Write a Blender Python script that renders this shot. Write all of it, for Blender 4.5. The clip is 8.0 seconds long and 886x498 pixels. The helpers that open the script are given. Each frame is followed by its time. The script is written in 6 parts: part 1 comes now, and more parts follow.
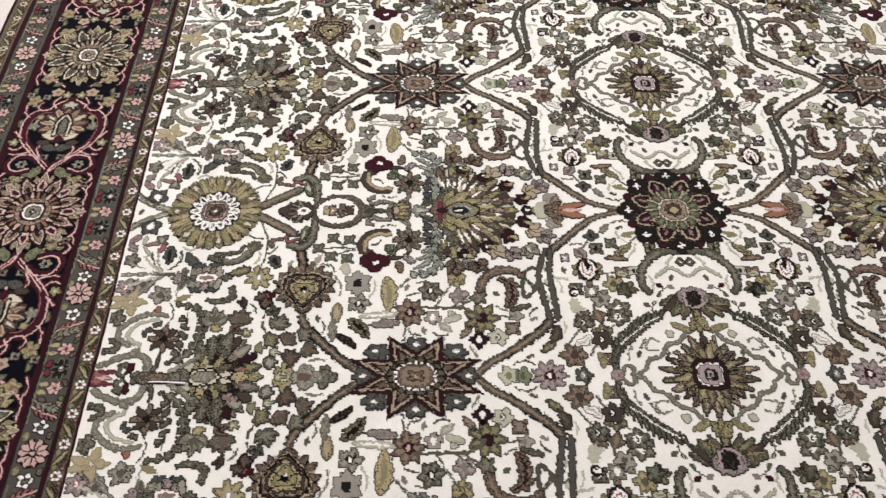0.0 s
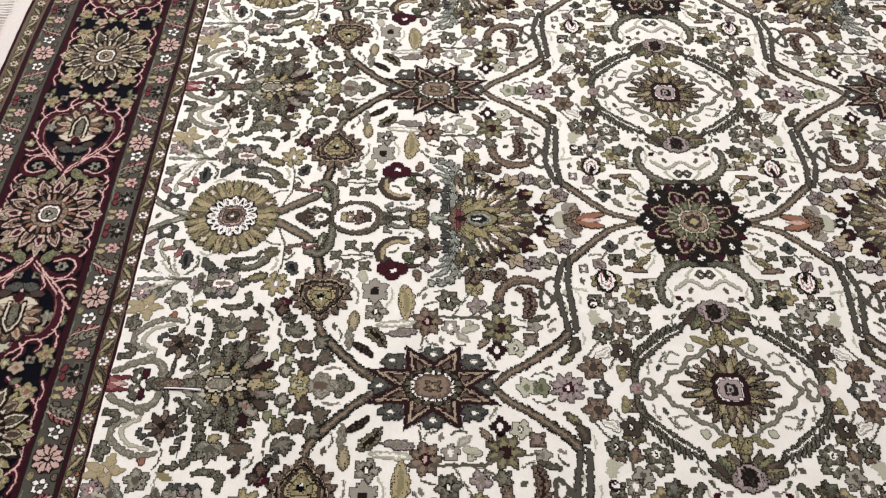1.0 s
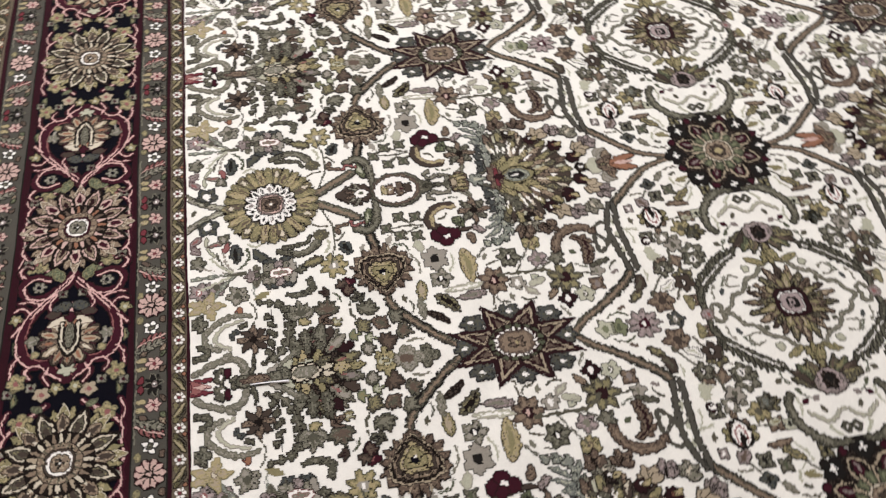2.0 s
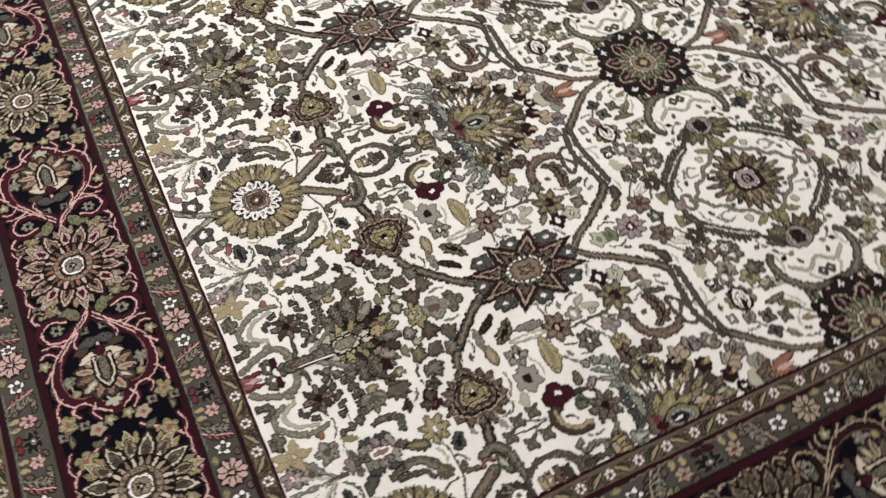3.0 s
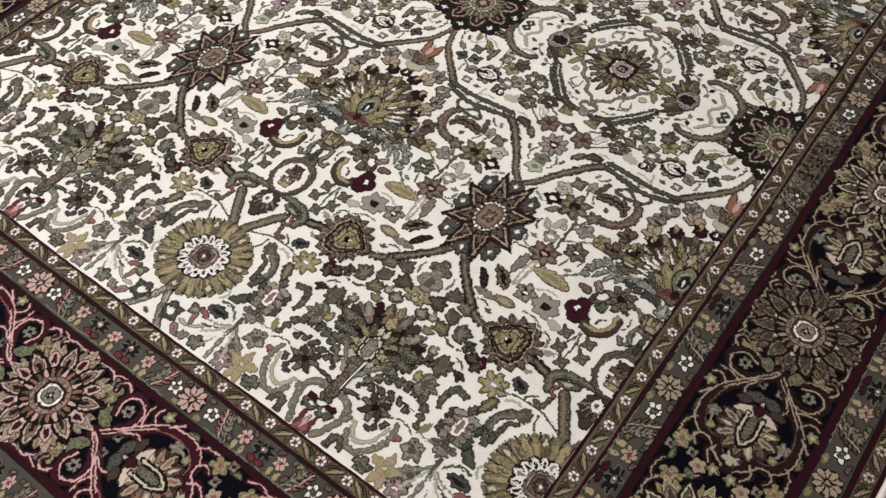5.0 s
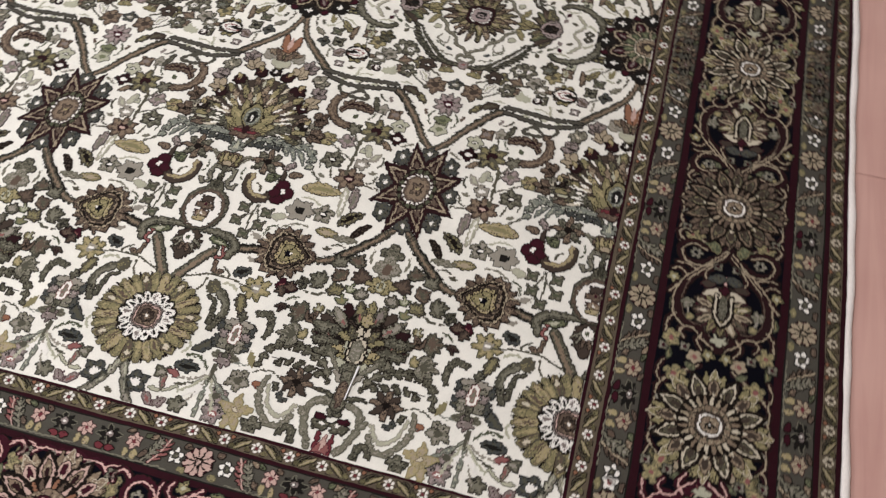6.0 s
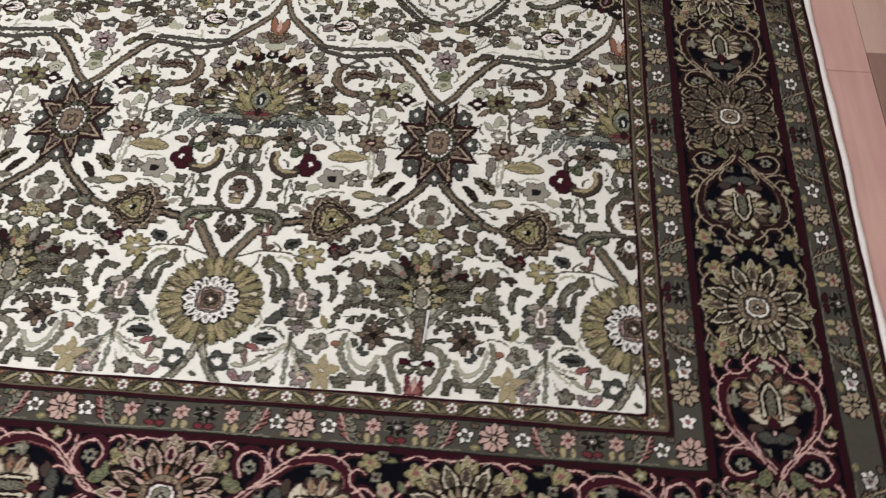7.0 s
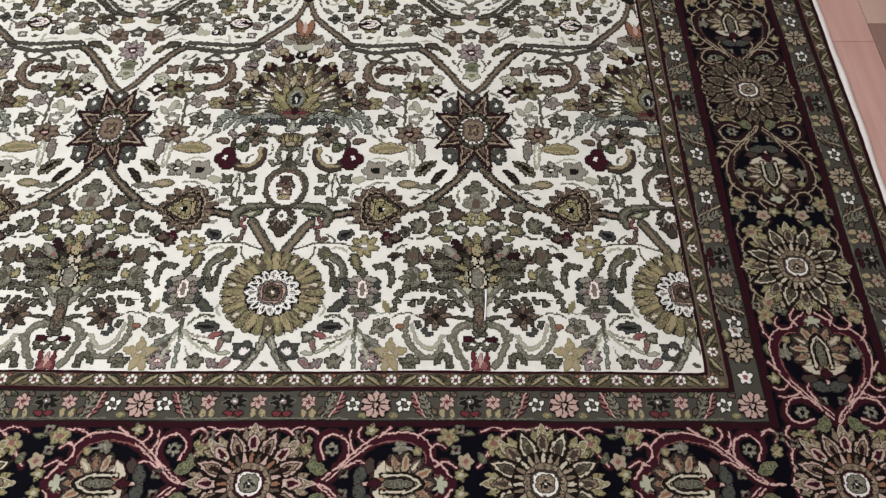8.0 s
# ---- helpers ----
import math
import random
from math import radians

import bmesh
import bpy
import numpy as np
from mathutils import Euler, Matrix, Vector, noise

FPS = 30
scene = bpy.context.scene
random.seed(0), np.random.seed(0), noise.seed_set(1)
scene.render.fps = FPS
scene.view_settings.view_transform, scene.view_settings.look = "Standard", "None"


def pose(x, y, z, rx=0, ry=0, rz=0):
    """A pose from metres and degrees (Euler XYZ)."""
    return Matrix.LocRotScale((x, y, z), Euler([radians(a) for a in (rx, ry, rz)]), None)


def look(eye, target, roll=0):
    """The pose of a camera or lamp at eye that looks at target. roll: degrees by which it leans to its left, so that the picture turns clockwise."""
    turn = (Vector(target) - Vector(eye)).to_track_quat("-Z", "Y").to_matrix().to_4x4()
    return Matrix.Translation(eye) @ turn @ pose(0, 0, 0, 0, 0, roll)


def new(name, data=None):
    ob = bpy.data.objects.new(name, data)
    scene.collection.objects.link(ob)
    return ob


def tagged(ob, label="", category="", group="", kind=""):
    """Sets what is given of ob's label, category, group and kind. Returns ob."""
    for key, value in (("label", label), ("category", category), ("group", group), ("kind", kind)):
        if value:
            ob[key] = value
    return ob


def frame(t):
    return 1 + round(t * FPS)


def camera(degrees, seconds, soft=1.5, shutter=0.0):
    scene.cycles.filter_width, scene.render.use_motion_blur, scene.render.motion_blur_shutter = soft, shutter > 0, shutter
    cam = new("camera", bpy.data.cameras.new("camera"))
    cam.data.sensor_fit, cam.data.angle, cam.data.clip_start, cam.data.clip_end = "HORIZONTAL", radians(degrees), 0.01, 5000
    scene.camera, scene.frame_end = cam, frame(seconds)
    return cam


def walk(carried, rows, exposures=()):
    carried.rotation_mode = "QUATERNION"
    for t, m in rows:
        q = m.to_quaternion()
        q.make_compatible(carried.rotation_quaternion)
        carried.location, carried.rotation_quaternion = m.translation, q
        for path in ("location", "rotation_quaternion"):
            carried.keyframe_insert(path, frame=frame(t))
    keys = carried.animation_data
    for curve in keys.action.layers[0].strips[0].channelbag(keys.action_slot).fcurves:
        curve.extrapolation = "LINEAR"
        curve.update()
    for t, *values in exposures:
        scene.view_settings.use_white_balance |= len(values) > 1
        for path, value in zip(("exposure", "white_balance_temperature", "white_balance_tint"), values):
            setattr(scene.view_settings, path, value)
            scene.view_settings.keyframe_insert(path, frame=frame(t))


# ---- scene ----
cam = camera(52.7, 8.0, soft=1.3, shutter=0.5)
PATH = [
    (0, (1.347, 0.681, 1.579), (0.115, 0.714, 0.004), 1.0),
    (0.5, (1.33, 0.646, 1.58), (0.096, 0.669, 0.006), 0.3),
    (1, (1.322, 0.652, 1.58), (0.091, 0.674, 0.004), 1.5),
    (1.4, (1.34, 0.588, 1.536), (0.082, 0.631, -0.018), 2.1),
    (1.5, (1.334, 0.492, 1.56), (0.107, 0.606, -0.015), 4.4),
    (1.7, (1.312, 0.39, 1.562), (0.125, 0.56, -0.039), 3.9),
    (2.8, (1.336, 0.046, 1.598), (0.279, 0.551, -0.023), 2.3),
    (3, (1.336, -0.013, 1.613), (0.301, 0.52, -0.013), 1.2),
    (3.5, (1.213, -0.23, 1.578), (0.298, 0.547, -0.022), 0.9),
    (4, (1.124, -0.394, 1.602), (0.372, 0.481, -0.032), -0.8),
    (5.3, (1.06, -0.419, 1.599), (0.426, 0.555, -0.028), 1.1),
    (5.5, (0.956, -0.45, 1.595), (0.463, 0.576, -0.05), 1.7),
    (6, (0.806, -0.533, 1.596), (0.528, 0.554, -0.059), 1.3),
    (6.5, (0.701, -0.636, 1.595), (0.529, 0.469, -0.063), -0.6),
    (7, (0.531, -0.727, 1.604), (0.47, 0.392, -0.053), 1.3),
    (7.5, (0.342, -0.782, 1.608), (0.375, 0.348, -0.043), 2.0),
    (8, (0.34, -0.817, 1.619), (0.363, 0.322, -0.024), 1.2),
]

walk(cam, [(t, look(eye, target, roll)) for t, eye, target, roll in PATH],
     exposures=((0.0, -0.04, 6500, 10), (1.7, -0.04, 6500, 10), (3.0, -0.10, 6570, 9), (5.5, -0.22, 6600, 9), (8.0, -0.29, 6400, 6)))

# ---- light: unseen, assumed lamps under the ceiling, set off-centre for the rug's falloff ----
world = bpy.data.worlds.new("hall_air")
world.use_nodes = True
world.node_tree.nodes["Background"].inputs[0].default_value = (0.8, 0.9, 1.0, 1)
world.node_tree.nodes["Background"].inputs[1].default_value = 0.05
scene.world = world
CEILING = 3.2
for lx in (-2.8, -0.4):
    for ly in (-2.6, -0.3, 2.0):
        lamp = bpy.data.lights.new("unseen_ceiling_lamp", "AREA")
        lamp.shape, lamp.size, lamp.size_y = "RECTANGLE", 1.2, 0.6
        lamp.energy, lamp.color = 46, (1.0, 0.985, 1.02)
        new("unseen_ceiling_light", lamp).matrix_world = pose(lx, ly, CEILING - 0.02)

# ---- materials ----
KNOT = 0.0015


def nodes_of(name):
    mat = bpy.data.materials.new(name)
    mat.use_nodes = True
    tree = mat.node_tree
    return mat, tree, tree.nodes["Principled BSDF"]


def add(tree, kind, **values):
    node = tree.nodes.new(kind)
    for key, value in values.items():
        node.inputs[key].default_value = value
    return node


def yarn(name, rgb, grain=0.22):
    """Knotted wool pile: every knot has its own shade, with slow dye bands and a fibre relief."""
    mat, tree, bsdf = nodes_of(name)
    link = tree.links.new
    place = tree.nodes.new("ShaderNodeNewGeometry")
    snap = tree.nodes.new("ShaderNodeVectorMath")
    snap.operation = "SNAP"
    snap.inputs[1].default_value = (KNOT, KNOT, 1.0)
    link(place.outputs["Position"], snap.inputs[0])
    knot = tree.nodes.new("ShaderNodeTexWhiteNoise")
    link(snap.outputs[0], knot.inputs["Vector"])
    abrash = add(tree, "ShaderNodeTexNoise", Scale=9.0, Detail=4.0)
    link(place.outputs["Position"], abrash.inputs["Vector"])
    fibre = add(tree, "ShaderNodeTexNoise", Scale=420.0, Detail=3.0)
    link(place.outputs["Position"], fibre.inputs["Vector"])
    total = tree.nodes.new("ShaderNodeMath")
    total.operation = "MULTIPLY_ADD"
    link(knot.outputs["Value"], total.inputs[0])
    total.inputs[1].default_value = grain
    total.inputs[2].default_value = 0.71 - grain / 2
    second = tree.nodes.new("ShaderNodeMath")
    second.operation = "MULTIPLY_ADD"
    link(abrash.outputs["Fac"], second.inputs[0])
    second.inputs[1].default_value = 0.3
    link(total.outputs[0], second.inputs[2])
    third = tree.nodes.new("ShaderNodeMath")
    third.operation = "MULTIPLY_ADD"
    link(fibre.outputs["Fac"], third.inputs[0])
    third.inputs[1].default_value = 0.14
    brush = add(tree, "ShaderNodeTexNoise", Scale=34.0, Detail=3.0, Distortion=1.2)
    link(place.outputs["Position"], brush.inputs["Vector"])
    stroke_ = tree.nodes.new("ShaderNodeMath")
    stroke_.operation = "MULTIPLY_ADD"
    link(brush.outputs["Fac"], stroke_.inputs[0])
    stroke_.inputs[1].default_value = 0.16
    link(second.outputs[0], stroke_.inputs[2])
    link(stroke_.outputs[0], third.inputs[2])
    tint = tree.nodes.new("ShaderNodeVectorMath")
    tint.operation = "SCALE"
    tint.inputs[0].default_value = rgb
    link(third.outputs[0], tint.inputs["Scale"])
    link(tint.outputs[0], bsdf.inputs["Base Color"])
    bump = add(tree, "ShaderNodeBump", Strength=0.5, Distance=0.0012)
    link(third.outputs[0], bump.inputs["Height"])
    link(bump.outputs[0], bsdf.inputs["Normal"])
    bsdf.inputs["Roughness"].default_value = 0.8
    bsdf.inputs["Specular IOR Level"].default_value = 0.03
    bsdf.inputs["Sheen Weight"].default_value = 0.05
    bsdf.inputs["Sheen Roughness"].default_value = 0.4
    return mat


DYES = dict(
    ivory=(0.66, 0.655, 0.60), cream=(0.46, 0.42, 0.33), beige=(0.29, 0.245, 0.175), tan=(0.175, 0.134, 0.096),
    gold=(0.29, 0.248, 0.138), olive=(0.180, 0.163, 0.088), moss=(0.065, 0.073, 0.045), pale=(0.34, 0.345, 0.265),
    slate=(0.070, 0.068, 0.050), grey=(0.146, 0.141, 0.108), teal=(0.165, 0.178, 0.152), lilac=(0.172, 0.147, 0.136),
    coal=(0.011, 0.010, 0.009), brown=(0.092, 0.068, 0.052), umber=(0.009, 0.0065, 0.0055), navy=(0.0025, 0.0025, 0.005),
    maroon=(0.034, 0.0075, 0.0125), red=(0.115, 0.027, 0.033), pink=(0.50, 0.33, 0.30), rust=(0.21, 0.105, 0.065),
    drab=(0.074, 0.068, 0.048), steel=(0.050, 0.055, 0.053), white=(0.66, 0.65, 0.61), rose=(0.20, 0.085, 0.080), blush=(0.42, 0.30, 0.262),
    ash=(0.235, 0.22, 0.185), mauve=(0.28, 0.23, 0.222), fern=(0.135, 0.147, 0.088), bark=(0.046, 0.035, 0.028), guard=(0.060, 0.057, 0.047), oak=(0.092, 0.076, 0.054), garnet=(0.019, 0.008, 0.009), wine=(0.022, 0.0055, 0.0085))
# what shows in the middle of a larger patch of a dye
CORE = dict(slate="grey", grey="ash", brown="tan", olive="gold", moss="fern", drab="olive", steel="slate", lilac="mauve", tan="beige", umber="bark", teal="pale", gold="beige")
WOOL = {name: yarn("wool_" + name, rgb, 0.09 if name in ("ivory", "white", "cream") else 0.22) for name, rgb in DYES.items()}
NAMES = list(DYES)


def cotton(name, rgb):
    mat, tree, bsdf = nodes_of(name)
    wave = add(tree, "ShaderNodeTexNoise", Scale=160.0, Detail=5.0)
    place = tree.nodes.new("ShaderNodeNewGeometry")
    tree.links.new(place.outputs["Position"], wave.inputs["Vector"])
    ramp = tree.nodes.new("ShaderNodeMix")
    ramp.data_type = "RGBA"
    ramp.inputs["A"].default_value = (*[c * 0.7 for c in rgb], 1)
    ramp.inputs["B"].default_value = (*rgb, 1)
    tree.links.new(wave.outputs["Fac"], ramp.inputs["Factor"])
    tree.links.new(ramp.outputs["Result"], bsdf.inputs["Base Color"])
    bump = add(tree, "ShaderNodeBump", Strength=0.4, Distance=0.001)
    tree.links.new(wave.outputs["Fac"], bump.inputs["Height"])
    tree.links.new(bump.outputs[0], bsdf.inputs["Normal"])
    bsdf.inputs["Roughness"].default_value = 0.9
    return mat


def plank_wood(name, dark, mid, light):
    """Laminate boards: every board its own tone, long grain, a soft satin gloss."""
    mat, tree, bsdf = nodes_of(name)
    link = tree.links.new
    place = tree.nodes.new("ShaderNodeNewGeometry")
    info = tree.nodes.new("ShaderNodeObjectInfo")
    squeeze = tree.nodes.new("ShaderNodeMapping")
    squeeze.inputs["Scale"].default_value = (38.0, 2.2, 1.0)
    link(place.outputs["Position"], squeeze.inputs["Vector"])
    grain = add(tree, "ShaderNodeTexNoise", Scale=1.0, Detail=6.0, Distortion=0.8)
    link(squeeze.outputs[0], grain.inputs["Vector"])
    cloud = add(tree, "ShaderNodeTexNoise", Scale=5.0, Detail=3.0)
    link(place.outputs["Position"], cloud.inputs["Vector"])
    tone = tree.nodes.new("ShaderNodeValToRGB")
    tone.color_ramp.elements[0].position, tone.color_ramp.elements[0].color = 0.15, (*dark, 1)
    tone.color_ramp.elements[1].position, tone.color_ramp.elements[1].color = 0.85, (*light, 1)
    tone.color_ramp.elements.new(0.5).color = (*mid, 1)
    mixed = tree.nodes.new("ShaderNodeMath")
    mixed.operation = "MULTIPLY_ADD"
    link(grain.outputs["Fac"], mixed.inputs[0])
    mixed.inputs[1].default_value = 0.75
    link(info.outputs["Random"], mixed.inputs[2])
    shifted = tree.nodes.new("ShaderNodeMath")
    shifted.operation = "MULTIPLY_ADD"
    link(cloud.outputs["Fac"], shifted.inputs[0])
    shifted.inputs[1].default_value = 0.45
    link(mixed.outputs[0], shifted.inputs[2])
    scaled = tree.nodes.new("ShaderNodeMath")
    scaled.operation = "MULTIPLY"
    scaled.inputs[1].default_value = 0.47
    link(shifted.outputs[0], scaled.inputs[0])
    link(scaled.outputs[0], tone.inputs["Fac"])
    link(tone.outputs["Color"], bsdf.inputs["Base Color"])
    bump = add(tree, "ShaderNodeBump", Strength=0.15, Distance=0.0006)
    link(grain.outputs["Fac"], bump.inputs["Height"])
    link(bump.outputs[0], bsdf.inputs["Normal"])
    bsdf.inputs["Roughness"].default_value = 0.38
    return mat


def plaster(name, rgb):
    mat, tree, bsdf = nodes_of(name)
    cloud = add(tree, "ShaderNodeTexNoise", Scale=14.0, Detail=5.0)
    bump = add(tree, "ShaderNodeBump", Strength=0.15, Distance=0.002)
    tree.links.new(cloud.outputs["Fac"], bump.inputs["Height"])
    tree.links.new(bump.outputs[0], bsdf.inputs["Normal"])
    bsdf.inputs["Base Color"].default_value = (*rgb, 1)
    bsdf.inputs["Roughness"].default_value = 0.9
    return mat


COTTON = cotton("cotton_warp", (0.60, 0.57, 0.53))
WHIPPED = cotton("white_whipped_cotton", (0.92, 0.885, 0.85))
BOARDS = (plank_wood("red_wood_board", (0.27, 0.135, 0.115), (0.49, 0.285, 0.25), (0.66, 0.43, 0.375)),
          plank_wood("beige_wood_board", (0.34, 0.22, 0.17), (0.56, 0.40, 0.33), (0.72, 0.56, 0.48)),
          plank_wood("brown_wood_board", (0.17, 0.10, 0.08), (0.29, 0.18, 0.15), (0.42, 0.29, 0.25)))
PAINT = plaster("white_wall_paint", (0.74, 0.72, 0.68))


# ---- mesh helpers ----
def part(name, bm, material, parent, label=""):
    mesh = bpy.data.meshes.new(name)
    bm.to_mesh(mesh)
    bm.free()
    for mat in material if isinstance(material, (list, tuple)) else [material]:
        mesh.materials.append(mat)
    ob = new(name, mesh)
    ob.parent = parent
    if label:
        tagged(ob, label)
    return ob


def box(bm, x0, x1, y0, y1, z0, z1):
    made = bmesh.ops.create_cube(bm, size=1.0)["verts"]
    for v in made:
        v.co = Vector((x0 if v.co.x < 0 else x1, y0 if v.co.y < 0 else y1, z0 if v.co.z < 0 else z1))
    return made


# ---- the hall ----
RUG = 0.012          # the rug's pile stands this high over the boards; its face is z = 0
DECK = -RUG
AX, MY = 0.438, 1.252  # mirror lines of the field's pattern
HX0, HX1, HY0, HY1 = -4.0, 4.5, -4.0, 6.0
subfloor = bmesh.new()
box(subfloor, HX0, HX1, HY0, HY1, DECK - 0.2, DECK - 0.006)
floor = tagged(part("floor", subfloor, plaster("screed", (0.12, 0.09, 0.08)), None), "floor of reddish-pink wooden boards under the rug", "floor", kind="structure")
for name, a in (("wall_east", (HX1, HX1 + 0.2, HY0, HY1)), ("wall_west", (HX0 - 0.2, HX0, HY0, HY1)),
                ("wall_north", (HX0 - 0.2, HX1 + 0.2, HY1, HY1 + 0.2)), ("wall_south", (HX0 - 0.2, HX1 + 0.2, HY0 - 0.2, HY0))):
    bm = bmesh.new()
    box(bm, *a, DECK - 0.2, CEILING)
    tagged(part(name, bm, PAINT, None), "plain white painted wall of the hall", "wall", kind="structure")
bm = bmesh.new()
box(bm, HX0 - 0.2, HX1 + 0.2, HY0 - 0.2, HY1 + 0.2, CEILING, CEILING + 0.2)
tagged(part("ceiling", bm, PAINT, None), "plain white ceiling of the hall", "ceiling", kind="structure")

# ---- the rug: layout, in metres ----
FX, FY = 0.889, 0.006                      # the ivory field's half width and its near end
FAR = 2 * MY
# band: name, dye, outer edge at the side, outer edge at the fringed end
BANDS = (("inner_stripe", "wine", 0.896, 0.000), ("olive_band", "oak", 0.932, -0.029), ("stripe", "wine", 0.940, -0.036),
         ("pin_stripe", "coal", 0.943, -0.039), ("guard_border", "guard", 0.998, -0.100), ("pin_stripe", "coal", 1.001, -0.103),
         ("stripe", "wine", 1.016, -0.115), ("main_border", "navy", 1.250, -0.341), ("stripe", "wine", 1.266, -0.356),
         ("pin_stripe", "coal", 1.269, -0.359), ("guard_border", "guard", 1.330, -0.428), ("pin_stripe", "coal", 1.333, -0.431),
         ("stripe", "wine", 1.343, -0.441), ("olive_band", "oak", 1.372, -0.482), ("edge_stripe", "wine", 1.381, -0.490))
SIDE_END, FRINGE_END = 1.381, -0.490

rug = new("rug")
tagged(rug, "ivory hand-knotted floral wool rug with dark navy border on boards", "rug")
def rim_line(w, n, order):
    """A rectangle (half width, near end) as points with the small unevenness of a woven line."""
    rnd = random.Random(900 + order)
    pts = []
    corners = [(-w, n), (w, n), (w, FAR - n), (-w, FAR - n)]
    for k, ((xa, ya), (xb, yb)) in enumerate(zip(corners, corners[1:] + corners[:1])):
        steps = 130
        for q in range(steps):
            t = q / steps
            run = (xb - xa if k % 2 == 0 else yb - ya) * t
            off = 0.0 if q == 0 else rnd.uniform(-0.0006, 0.0006) + 0.0009 * math.sin(run * 17 + order * 0.4 + k) + 0.0012 * math.sin(run * 6.1 + k)
            pts.append((xa + (xb - xa) * t + (off if k % 2 else 0), ya + (yb - ya) * t + (0 if k % 2 else off)))
    return pts


def ring(inner, outer):
    """A flat frame between two uneven rectangles."""
    bm = bmesh.new()
    loops = [[bm.verts.new((x, y, z)) for x, y in pts] for pts, z in ((inner, 0), (outer, 0), (outer, DECK), (inner, DECK))]
    count = len(inner)
    for lo, hi in zip(loops, loops[1:] + loops[:1]):
        for k in range(count):
            bm.faces.new((lo[k], hi[k], hi[(k + 1) % count], lo[(k + 1) % count]))
    bmesh.ops.recalc_face_normals(bm, faces=bm.faces)
    return bm


bands, inner = [], rim_line(FX, FY, 0)
bm = bmesh.new()
top = bm.faces.new([bm.verts.new((x, y, 0)) for x, y in inner])
down = bmesh.ops.extrude_face_region(bm, geom=[top])["geom"]
for v in down:
    if isinstance(v, bmesh.types.BMVert):
        v.co.z = DECK
bmesh.ops.recalc_face_normals(bm, faces=bm.faces)
field = part("field", bm, WOOL["ivory"], rug, "ivory wool field")
for order, (name, dye, side, end) in enumerate(BANDS):
    outer = rim_line(side, end, order + 1)
    bands.append(part(name, ring(inner, outer), WOOL[dye], rug))
    inner = outer
tagged(bands[7], "dark navy main border")


# ---- weaving: motifs drawn knot by knot and cut out as raised pile ----
ROUGH = 1.0          # how far a drawn edge strays from its line: coarse in the field, finer in the borders


